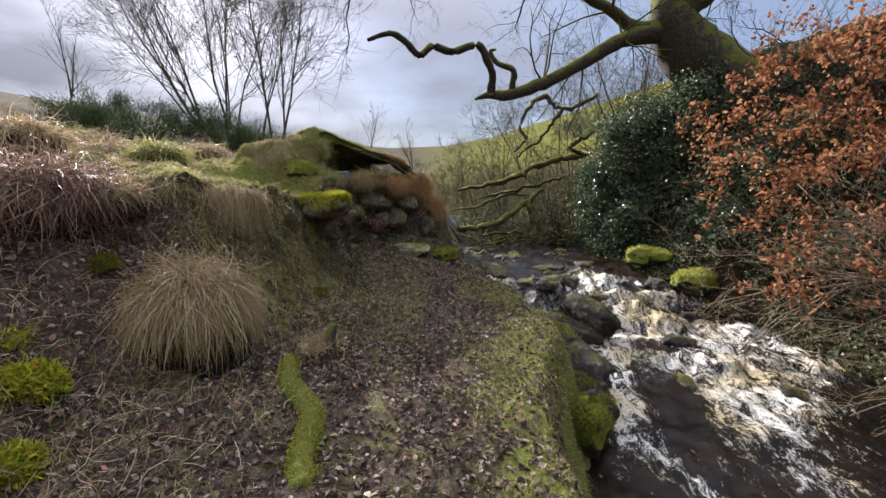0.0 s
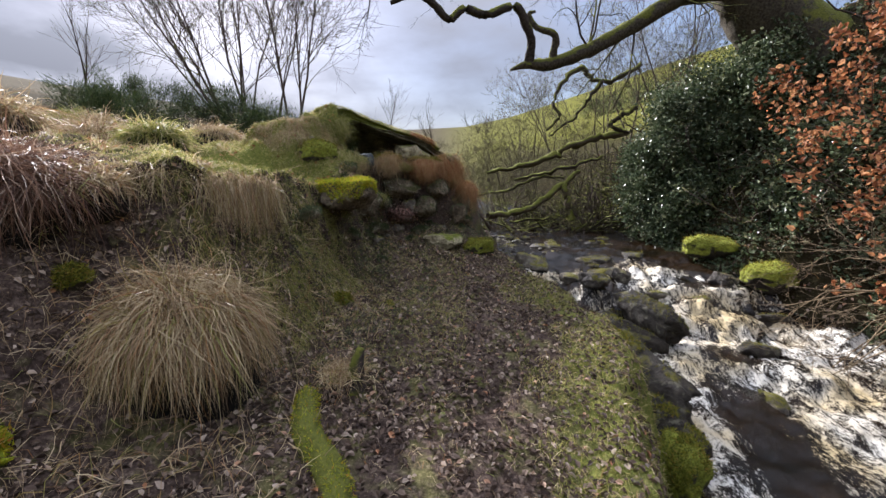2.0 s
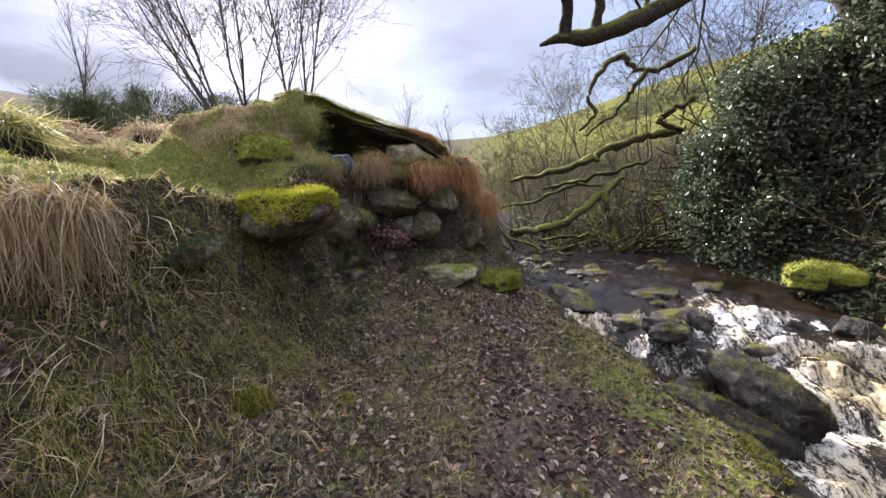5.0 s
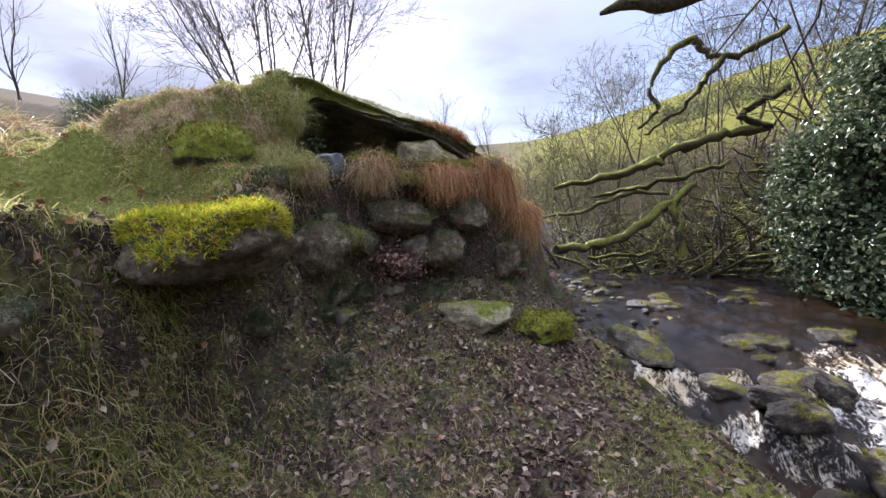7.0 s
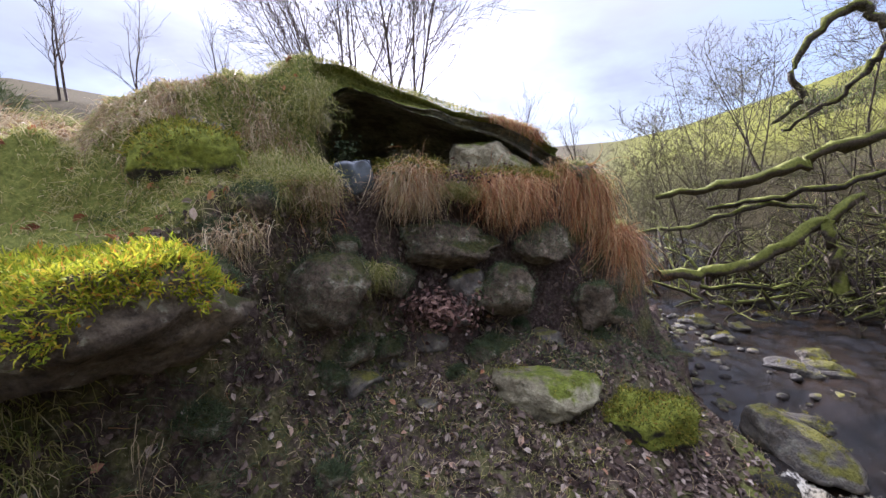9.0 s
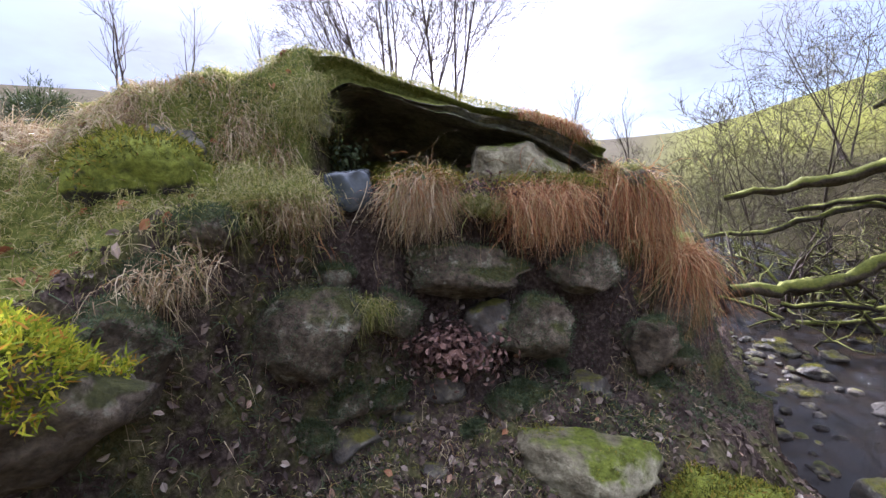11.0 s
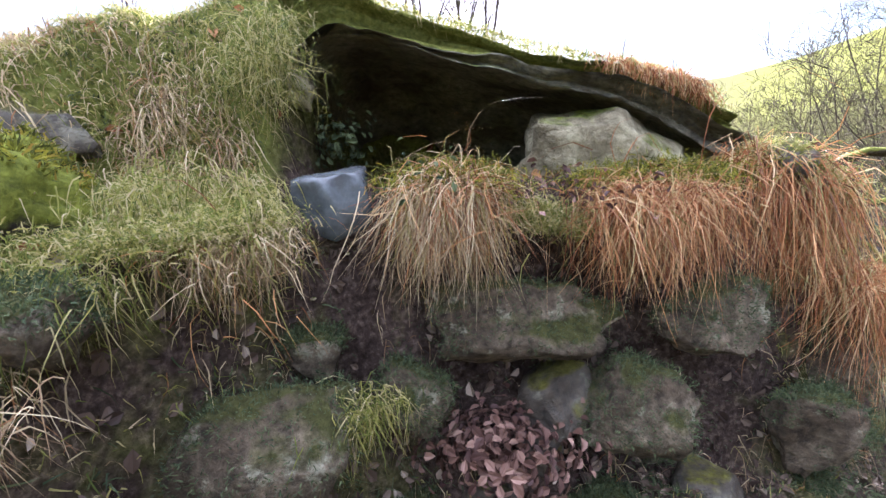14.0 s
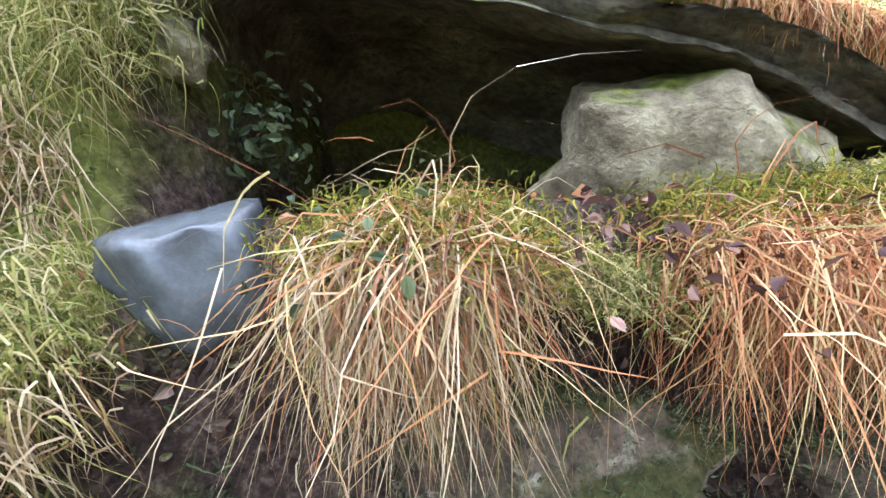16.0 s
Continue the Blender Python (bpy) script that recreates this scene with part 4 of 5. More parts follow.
# ---- rocks of the stream ----
STREAM = [
    ("boulder", (2.2, 7.35, -0.2), (0.5, 0.4, 0.35), -40, ROCK_DARK, "dark rock at the head of the fall", 31, (0, 12)),

    ("ledge_rock", (1.45, 5.15, -0.62), (0.50, 1.2, 0.80), 12, ROCK_DARK, "long dark mossy ledge of rock at the path edge", 33, (6, 14)),
    ("ledge_rock", (1.50, 4.05, -0.75), (0.5, 0.9, 0.6), 10, ROCK_DARK, "lower wet ledge of rock by the water", 34, (0, 0)),
    ("mossy_rock", (1.36, 3.50, -0.66), (0.36, 0.42, 0.60), 10, ROCK_MOSS, "upright rock with a bright grass and moss cap", 35, (0, 0)),
    ("mossy_rock", (3.85, 7.75, 0.20), (0.95, 0.55, 0.42), -12, ROCK_MOSS, "long moss-topped rock on the far bank", 36, (0, 4)),
    ("mossy_rock", (4.15, 6.75, -0.10), (0.80, 0.60, 0.52), 0, ROCK_MOSS, "rounded bright-mossy rock on the far bank", 37, (0, 0)),
    ("boulder", (3.62, 6.95, -0.18), (0.42, 0.36, 0.34), 0, ROCK_DARK, "brown wet rock by the fall", 38, (0, 0)),
    ("river_rock", (0.92, 7.70, -0.03), (0.76, 0.46, 0.34), -55, ROCK_GREY, "flat grey rock with yellow moss in the shallows", 39, (0, 6)),
    ("river_rock", (2.00, 8.02, -0.07), (0.62, 0.32, 0.22), -8, ROCK_DARK, "dark flat rock awash in the riffle", 40, (0, 0)),
    ("river_rock", (1.54, 9.33, 0.03), (0.28, 0.22, 0.16), 0, ROCK_GREY, "small brown rock in the pool", 41, (0, 0)),
    ("river_rock", (0.90, 9.62, 0.03), (0.30, 0.24, 0.14), 10, ROCK_DARK, "small mossy rock at the pool edge", 42, (0, 0)),
    ("river_rock", (1.69, 6.91, -0.1), (0.52, 0.24, 0.20), -12, ROCK_DARK, "low mossy rock between the riffles", 43, (0, 0)),
    ("river_rock", (0.9, 6.43, -0.15), (0.30, 0.34, 0.22), 0, ROCK_DARK, "dark wet rock near the bank", 44, (0, 0)),
    ("river_rock", (1.83, 7.9, -0.06), (0.32, 0.22, 0.16), -10, ROCK_GREY, "mossy rock awash above the fall", 45, (0, 0)),
    ("river_rock", (0.76, 6.93, -0.12), (0.36, 0.40, 0.24), 0, ROCK_DARK, "dark rock tucked under the bank", 46, (0, 0)),
    ("river_rock", (0.58, 7.05, 0.0), (0.30, 0.34, 0.22), 0, ROCK_DARK, "dark rock tucked under the bank", 47, (0, 0)),
    ("river_rock", (3.91, 6.24, -0.55), (0.62, 0.26, 0.26), -14, ROCK_DARK, "dark slab in the white water", 48, (0, 4)),
    ("river_rock", (3.25, 5.57, -0.68), (0.50, 0.28, 0.24), 0, ROCK_DARK, "brown wet rock in the white water", 49, (0, 0)),
    ("river_rock", (2.9, 4.82, -0.93), (0.34, 0.5, 0.26), 12, ROCK_GREY, "mossy rock just under the surface", 50, (0, 0)),
    ("river_rock", (4.41, 5.55, -0.72), (0.34, 0.30, 0.24), 0, ROCK_GREY, "golden brown rock in the rapids", 51, (0, 0)),
    ("river_rock", (3.94, 4.46, -0.92), (0.40, 0.32, 0.26), 0, ROCK_DARK, "dark rock in the brown pool", 52, (0, 0)),
    ("river_rock", (2.66, 9.19, -0.02), (0.34, 0.2, 0.14), 0, ROCK_GREY, "low mossy rock in the riffle", 53, (0, 0)),
    ("river_rock", (1.65, 6.68, -0.08), (0.46, 0.3, 0.2), 0, ROCK_DARK, "dark mossy rock in the riffle", 54, (0, 0)),
    ("river_rock", (4.48, 16.12, 0.15), (0.5, 0.4, 0.3), 0, ROCK_MOSS, "mossy rock by the far pool", 55, (0, 0)),
    ("river_rock", (5.44, 16.77, 0.18), (0.6, 0.5, 0.34), 0, ROCK_MOSS, "mossy rock by the far pool", 56, (0, 0)),
    ("river_rock", (1.32, 16.92, 0.12), (0.5, 0.4, 0.3), 0, ROCK_DARK, "dark rock by the roots", 57, (0, 0)),
    ("river_rock", (6.35, 20.19, 0.25), (0.6, 0.5, 0.34), 0, ROCK_MOSS, "mossy rock by the far pool", 58, (0, 0)),
]
for nm, c, s, turn, mat, lab, seed, tl in STREAM:
    rock(nm, c, s, turn, mat, lab, seed, "rock", "rocks in the stream" if nm == "river_rock" else "", 0.55, 4, tl)
def long_rock(p, q, wide, tall, seed, label, mat=ROCK_DARK):
    p, q = Vector(p), Vector(q)
    d = q - p
    ob = new("boulder", rock_mesh("boulder", (d.length * 1.1, wide, tall), mat, seed, 0.8))
    ob.matrix_world = Matrix.Translation((p + q) / 2) @ Matrix.Rotation(math.atan2(d.y, d.x), 4, "Z") @ Matrix.Rotation(-math.atan2(d.z, d.xy.length), 4, "Y")
    moss_over(ob, ob.data, 1800, 0.022, DULL_MOSS, seed, 0.85, "yellow moss along the back of the rock")
    return tagged(ob, label, "rock")


long_rock((1.83, 6.5, -0.2), (2.47, 5.56, -0.55), 0.50, 0.48, 611, "long dark slanting boulder with yellow moss on its back")
long_rock((1.29, 6.13, -0.38), (2.23, 5.64, -0.66), 0.42, 0.40, 612, "dark wet boulder lying along the slanting one")
long_rock((1.27, 5.61, -0.42), (1.72, 4.01, -0.7), 0.55, 0.62, 613, "dark ledge of bedrock with an orange moss edge below the path")
rng = random.Random(21)
for k in range(26):
    y = rng.uniform(6.0, 11.2)
    x = float(shore_left(y)) + rng.uniform(0.25, 2.3)
    s = rng.uniform(0.12, 0.34)
    rock("river_rock", (x, y, float(water_z(x, y)) - s * 0.06), (s * 1.5, s, s * 0.6), rng.uniform(-40, 20), ROCK_DARK if k % 3 else ROCK_GREY, rng.choice(["small wet rock breaking the water", "small mossy rock in the shallows"]), 1000 + k, "rock", "rocks in the stream", 0.7, 3)
rng = random.Random(8)
pebble_kinds = [rock_mesh("pebble", (0.13, 0.10, 0.06), m, 60 + k, 0.2, 2) for k, m in enumerate((ROCK_GREY, ROCK_DARK, ROCK_BANK, ROCK_DARK))]
for k in range(90):
    y = rng.uniform(7.9, 10.4)
    x = shore_left(y) + rng.uniform(-0.12, 0.35) + (0.5 if rng.random() < 0.15 else 0)
    ob = new("pebble", pebble_kinds[k % 4])
    s = rng.uniform(0.35, 1.1)
    ob.matrix_world = pose(x, y, max(ground_at(x, y), float(water_z(x, y))) + 0.005, 0, 0, rng.uniform(0, 360)) @ Matrix.Diagonal((s, s, s, 1))
    tagged(ob, "smooth pebble on the wet margin", "pebble", "pebbles of the margin")


# ---- log, stump ----
def limb(name, pts, radii, mat, label, category="branch", sides=10, lumps=0.08, seed=1, parent=None):
    line = smooth_line(pts)
    if name == "fallen_branch":
        line = line + np.random.default_rng(seed).normal(0, 0.028, line.shape)
    rr = np.interp(np.linspace(0, 1, len(line)), np.linspace(0, 1, len(radii)), radii)
    t = Tubes()
    t.add(line, rr, sides, lumps, seed)
    me = t.mesh(name, mat)
    if parent:
        return part(name, me, parent, label)
    return tagged(new(name, me), label, category)


log = tagged(new("mossy_log"), "short crooked log furred with bright green moss on the path", "log")
log_pts = [(-1.2, 3.1, 0.14), (-1.07, 2.74, 0.13), (-0.78, 2.34, 0.12), (-0.72, 2.0, 0.1), (-0.65, 1.74, 0.04)]
limb("wood", log_pts, [0.07, 0.08, 0.075, 0.07, 0.085], LOG_MOSS, "", parent=log, sides=12)
lp = smooth_line(log_pts, 60)
rg = np.random.default_rng(5)
pk = lp[rg.integers(0, len(lp), 5200)]
dv = rg.normal(0, 1, (5200, 3))
dv[:, 2] = np.abs(dv[:, 2]) - 0.2
dv /= np.linalg.norm(dv, axis=1)[:, None]
part("moss_coat", blades_mesh("moss_coat", pk + dv * 0.075, dv, 0.022, 0.004, MOSS, 0.2, 6, 3, 1.0), log, "bright yellow-green moss fur")
stump = tagged(new("stump"), "small broken stump with a tuft of dead grass", "stump")
sp = (-0.98, 3.19, 0.2)
limb("stub", [(sp[0] + 0.06, sp[1], sp[2] - 0.1), (sp[0] + 0.08, sp[1], sp[2] + 0.1), (sp[0] + 0.11, sp[1] + 0.03, sp[2] + 0.22)], [0.08, 0.05, 0.025], BARK_DARK, "", parent=stump)
b = np.tile(np.array(sp), (600, 1)) + rg.normal(0, 0.06, (600, 3)) * (1, 1, 0.3) + (0, 0, 0.05)
w = rg.normal(0, 1, (600, 3)) * (1, 1, 0.3) + (0, 0, 0.8)
part("grass_tuft", blades_mesh("grass_tuft", b, w, 0.2, 0.004, STRAW, 0.7, 6), stump)


# ---- tussocks and hanging grass ----
def tussock_mesh(name, radius, tall, n, mat, seed, width=0.005, droop=0.75, fan=0.7):
    rg = np.random.default_rng(seed)
    a, r = rg.uniform(0, 2 * math.pi, n), np.sqrt(rg.uniform(0, 1, n)) * radius * 0.78
    f = r / radius
    base = np.stack([np.cos(a) * r, np.sin(a) * r, tall * (0.92 * np.sqrt(1 - f ** 2) - 0.04) + rg.normal(0, 0.02, n)], 1)
    way = np.stack([np.cos(a) * (0.3 + f), np.sin(a) * (0.3 + f), 0.75 - 1.0 * f], 1) + rg.normal(0, 0.28, (n, 3))
    way /= np.linalg.norm(way, axis=1)[:, None]
    return blades_mesh(name, base, way, (radius + tall) * 0.46, width, mat, droop, seed, 7, 1.1)


def tussock(at, radius, tall, n, mat, label, seed, width=0.005, droop=0.75):
    t = tagged(new("grass_tussock"), label, "grass tussock")
    t.location = at
    part("tuft", tussock_mesh("tuft", radius, tall, n, mat, seed, width, droop), t)
    if radius > 0.4 and n > 5000:
        rg = np.random.default_rng(seed + 7)
        q = rg.normal(0, 1, (1500, 3)) * (radius * 0.30, radius * 0.30, 0.03) + (0, 0, tall * 0.82)
        w = rg.normal(0, 0.6, (1500, 3)) + (0, 0, 0.55)
        w /= np.linalg.norm(w, axis=1)[:, None]
        part("loose_blades", blades_mesh("loose_blades", q, w, tall * 0.75, 0.0045, mat, 0.55, seed + 8, 7, 1.8), t, "loose bent blades on top")
    # a very dark rounded lump fills the tussock beneath its blades
    core = rock_mesh("root_core", (radius * 1.7, radius * 1.7, tall * 1.75), CORE_DARK, seed + 1, 0.1, 3)
    c = part("root_core", core, t, "dark rounded core under the blades")
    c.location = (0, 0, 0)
    return t


def on_ground(x, y, dz=0.0):
    return (x, y, ground_at(x, y) + dz)


tussock(on_ground(-1.85, 2.97, 0.0), 0.42, 0.62, 10000, STRAW, "large tussock of dead straw-coloured grass arching to the ground", 70, 0.0055, 1.1)
tussock((-3.03, 3.13, 1.22), 0.56, 0.50, 7000, DULL_RUST, "large rusty-brown tussock spilling over the bank", 71, 0.007)
tussock(on_ground(-2.3, 3.98, -0.12), 0.16, 0.14, 600, STRAW, "dead grass tussock drooping off the ledge", 72, 0.006)
for k, (x, y, r, h, m) in enumerate([(-3.3, 4.9, 0.34, 0.30, "g"), (-4.0, 5.0, 0.4, 0.34, "s"), (-4.6, 5.4, 0.42, 0.34, "r"), (-4.6, 6.6, 0.36, 0.3, "r"), (-4.7, 4.6, 0.4, 0.4, "s"), (-5.4, 6.6, 0.5, 0.36, "r"),
                                     (-4.2, 7.4, 0.45, 0.3, "s"), (-5.3, 8.4, 0.5, 0.36, "r"), (-3.9, 3.9, 0.4, 0.32, "s"), (-4.9, 3.6, 0.5, 0.4, "r"), (-6.4, 5.2, 0.5, 0.4, "s"), (-6.6, 7.6, 0.5, 0.4, "g"), (-2.6, 3.3, 0.25, 0.2, "s"), (-3.6, 2.4, 0.4, 0.36, "s")]):
    mat, word = {"g": (GREEN_GRASS, "dark green"), "s": (STRAW, "bleached straw"), "r": (STRAW, "sun-bleached brown")}[m]
    tussock(on_ground(x, y, -0.04), r, h, 1500, mat, word + " grass tussock on the bank top", 80 + k, 0.007, 0.6)


def hanging(name, line, length, n, mat, label, seed, width=0.004, depth=0.05, droop=1.1, out_way=(0.30, -0.36, 0.15)):
    rg = np.random.default_rng(seed)
    p = smooth_line(line, 30)
    q = p[rg.integers(0, len(p), n)] + rg.normal(0, 1, (n, 3)) * (depth, depth, depth * 0.5)
    n_clump = max(8, n // 60)
    clump = rg.integers(0, n_clump, n)
    q = q * 0.6 + 0.4 * q[clump * 60 % n]
    way = np.tile(np.array(out_way), (n, 1)) + rg.normal(0, 0.22, (n_clump, 3))[clump] + rg.normal(0, 0.24, (n, 3))
    way /= np.linalg.norm(way, axis=1)[:, None]
    ob = new(name, blades_mesh(name, q, way, length, width, mat, droop, seed, 8, 1.6))
    return tagged(ob, label, "hanging grass")


hanging("hanging_grass", [(-0.98, 7.10, 1.69), (-0.78, 7.24, 1.68), (-0.60, 7.40, 1.65)], 0.38, 1950, RUST, "rusty dead grass hanging over the bank stones", 101, 0.0028, 0.07)
hanging("hanging_grass", [(-0.62, 7.55, 1.80), (-0.42, 7.66, 1.74), (-0.28, 7.74, 1.62)], 0.52, 2250, RUST, "thick curtain of tan dead grass at the bank corner", 102, 0.0035, 0.045, 1.4, (0.10, -0.14, -0.4))
hanging("hanging_grass", [(-0.26, 7.66, 1.36), (-0.08, 7.84, 1.28)], 0.48, 1650, RUST, "orange dead grass drooping at the lowest corner", 103, 0.0028, 0.05, 1.2, (0.12, -0.14, -0.1))
hanging("hanging_grass", [(-1.40, 6.70, 1.73), (-1.29, 6.76, 1.76), (-1.20, 6.83, 1.73)], 0.34, 1500, STRAW, "tangled straw grass spilling from the hollow's lip", 104, 0.0028, 0.06)
hanging("hanging_grass", [(-1.75, 6.45, 1.80), (-1.66, 6.40, 1.72), (-1.60, 6.25, 1.66)], 0.22, 1000, GREEN_GRASS, "green grass hanging beside the blue stone", 105, 0.0028, 0.07)
hanging("hanging_grass", [(-1.62, 6.12, 1.66), (-1.56, 6.28, 1.66), (-1.56, 6.42, 1.66)], 0.15, 675, STRAW, "matted pale grass hanging below the mound", 111, 0.0028, 0.08)
hanging("hanging_grass", [(-1.85, 6.35, 1.86), (-1.78, 6.22, 1.80), (-1.84, 6.1, 1.78)], 0.16, 800, GREEN_GRASS, "green and bleached grass draped on the shoulder of the mound", 112, 0.0028, 0.09)
hanging("hanging_grass", [(-1.40, 6.70, 1.73), (-1.29, 6.76, 1.76), (-1.20, 6.83, 1.73)], 0.30, 750, RUST, "rusty stalks spilling from the hollow's lip", 113, 0.0028, 0.06, 0.9, (0.3, -0.4, 0.5))
hanging("hanging_grass", [(-1.60, 5.60, 1.44), (-1.56, 5.75, 1.48), (-1.58, 5.9, 1.52)], 0.18, 525, STRAW, "straw hanging beside the mossy boulder", 114, 0.0028, 0.07)
hanging("hanging_grass", [(-2.25, 3.72, 1.56), (-2.7, 3.45, 1.58), (-3.3, 3.3, 1.6)], 0.40, 3300, STRAW, "brown grass hanging over the ledge", 115, 0.0028, 0.09)
hanging("hanging_grass", [(-1.66, 5.90, 1.66), (-1.60, 6.05, 1.66), (-1.70, 5.75, 1.62)], 0.16, 675, GREEN_GRASS, "green and straw grass over a small ledge", 106, 0.0028, 0.06)
hanging("hanging_grass", [(-2.25, 3.74, 1.50), (-1.98, 3.88, 1.50), (-1.74, 4.08, 1.44)], 0.50, 3300, STRAW, "brown dead grass hanging off the turf ledge", 107, 0.0035, 0.045, 1.6, (0.30, -0.30, -0.15))
hanging("hanging_grass", [(-1.50, 6.28, 1.27), (-1.38, 6.40, 1.25), (-1.32, 6.5, 1.23)], 0.16, 750, GREEN_GRASS, "short green grass on a wall stone", 108, 0.0028, 0.05)
hanging("hanging_grass", [(-1.98, 6.80, 2.36), (-1.90, 6.68, 2.2), (-1.84, 6.6, 1.98)], 0.16, 1650, GREEN_GRASS, "matted grass on the shoulder of the mound", 109, 0.0028, 0.09, 0.7)
hanging("hanging_grass", [hood_point(1.05, -0.05, 2.17), hood_point(1.35, -0.05, 2.08), hood_point(1.55, -0.05, 2.0)], 0.12, 750, RUST, "short rusty grass fringing the slab", 110, 0.003, 0.02)


LIPS = [[(-1.40, 6.72, 1.77), (-1.28, 6.78, 1.79), (-1.16, 6.86, 1.75)], [(-1.02, 7.14, 1.74), (-0.80, 7.32, 1.75), (-0.62, 7.46, 1.72)], [(-1.15, 7.0, 1.66), (-1.05, 7.1, 1.6)], [(-0.5, 7.6, 1.80), (-0.3, 7.72, 1.62)],
        [(-1.74, 6.0, 1.72), (-1.60, 6.2, 1.72), (-1.62, 6.4, 1.72)]]
for k, line in enumerate(LIPS):
    lp = smooth_line(line, 30)
    rg = np.random.default_rng(700 + k)
    q = lp[rg.integers(0, len(lp), 5000)] + rg.normal(0, 1, (5000, 3)) * (0.055, 0.055, 0.022)
    w = rg.normal(0, 0.5, (5000, 3)) + (0.2, -0.25, 0.6)
    w /= np.linalg.norm(w, axis=1)[:, None]
    tagged(new("lip_moss", blades_mesh("lip_moss", q, w, 0.034, 0.003, GREEN_GRASS if k > 1 else DULL_MOSS, 0.6, 700 + k, 4, 1.2)), "green moss and short grass on the lip", "moss", kind="stuff")
for k, (c, s, n) in enumerate([((-1.28, 6.72, 1.72), (0.11, 0.09, 0.07), 60), ((-0.85, 7.15, 1.62), (0.14, 0.1, 0.1), 70), ((-1.6, 6.3, 1.6), (0.12, 0.1, 0.08), 40), ((-0.45, 7.55, 1.5), (0.1, 0.1, 0.12), 50)]):
    rg = np.random.default_rng(720 + k)
    q = np.array(c) + rg.normal(0, 1, (n, 3)) * s
    w = rg.normal(0, 1, (n, 3)) * (1, 1, 0.5)
    w[:, 2] -= 0.3
    w /= np.linalg.norm(w, axis=1)[:, None]
    tagged(new("dead_stalks", blades_mesh("dead_stalks", q, w, 0.22, 0.003, RUST, 0.3, 720 + k, 5, 0.5)), "stiff orange-brown dead stalks lying across the grass", "stalks", kind="stuff")
q = np.array([-1.30, 6.70, 1.76]) + np.random.default_rng(5).normal(0, 1, (70, 3)) * (0.07, 0.07, 0.05)
tagged(new("clover_leaves", leaves_mesh("clover_leaves", q, 0.022, FERN_LEAF, 5, 0.3)), "small fresh green leaves in the straw", "leaves", kind="stuff")
q = np.array((-1.882, 6.959, 1.926)) + np.random.default_rng(6).normal(0, 1, (160, 3)) * (0.06, 0.06, 0.06)
tagged(new("fern", leaves_mesh("fern", q, 0.03, FERN_LEAF, 6, 0.2)), "small dark fern inside the hollow", "fern", kind="stuff")


# ---- turf, moss and litter ----
def plateau_keep(x, y, z, p):
    return np.where((p["back"] > -0.05) & (p["inside"] < 0.3) & (x > -5.5), np.clip(1.0 - (-x - 2.6) * 0.22, 0.25, 1), 0) * np.clip(1.6 - p["d"] * 0.06, 0.2, 1) * (((p["u"] < -0.1) | (p["v"] < -0.32) | (p["v"] > 0.9)) | (p["u"] > 1.6)) * (np.hypot(x + 1.55, y - 6.62) > 0.16)


def turf_object(name, n, box, keep, length, width, mat, label, seed, droop=0.35, spread=0.8, levels=4):
    p, nor = scatter(n, *box, keep, seed)
    way = nor + np.array([0, 0, 0.35])
    way /= np.linalg.norm(way, axis=1)[:, None]
    return tagged(new(name, blades_mesh(name, p, way, length, width, mat, droop, seed, levels, spread)), label, "grass", kind="stuff")


turf_object("turf_grass", 84000, (-5.0, -0.2, 3.6, 9.4), plateau_keep, 0.045, 0.004, GREEN_GRASS, "short mossy green turf on the bank top", 201, 0.5, 1.3)
turf_object("turf_straw", 14000, (-6.5, -0.2, 3.0, 9.4), plateau_keep, 0.09, 0.0035, STRAW, "bleached grass among the turf", 202, 0.6, 1.4)
turf_object("edge_grass", 42000, (0.2, 1.9, 1.6, 6.6), lambda x, y, z, p: (p["s"] > 0.52) * (p["s"] < 0.97) * (vnoise(x * 2.3, y * 2.3, 5) > -0.12) * 0.9, 0.05, 0.004, GREEN_GRASS, "mossy grass along the stream edge of the path", 203, 0.4, 1.4)
turf_object("bank_moss", 80000, (-2.2, 0.4, 3.6, 8.6), lambda x, y, z, p: ((p["t"] > 0.0) | ((p["back"] < 0.6) & (y > 5.6) & (y < 7.8) & (p["inside"] < 0.3))) * (np.hypot(x + 1.53, y - 6.60) > 0.13) * (p["s"] <= 0.15) * (vnoise(x * 2.6, y * 2.6 + z * 2, 9) > np.where(y > 6.3, -0.16, 0.05)) * 0.9, 0.028, 0.0045, FERN_LEAF, "dark green moss and small herbs on the bank face", 204, 0.3, 1.6, 3)


def clump_grass(name, clumps, each, box, keep, length, width, mat, label, seed, droop, radius, fall=0.5):
    p, nor = scatter(clumps, *box, keep, seed)
    rg = np.random.default_rng(seed + 1)
    n = len(p) * each
    own = np.repeat(np.arange(len(p)), each)
    off = rg.normal(0, 1, (n, 3)) * (1, 1, 0) * radius * rg.uniform(0.5, 1.5, len(p))[own][:, None]
    q = p[own] + off
    q[:, 2] = height(q[:, 0], q[:, 1]) + 0.005
    down = nor[own] * (1, 1, 0)
    lean = rg.normal(0, 0.5, (len(p), 3))[own]
    way = nor[own] * 0.8 + down * fall + lean * 0.5 + off / radius * 0.35 + rg.normal(0, 0.25, (n, 3)) + (0, 0, 0.25)
    way /= np.linalg.norm(way, axis=1)[:, None]
    size = length * rg.uniform(0.6, 1.4, len(p))[own]
    return tagged(new(name, blades_mesh(name, q, way, size, width, mat, droop, seed, 6, 1.6)), label, "grass", kind="stuff")


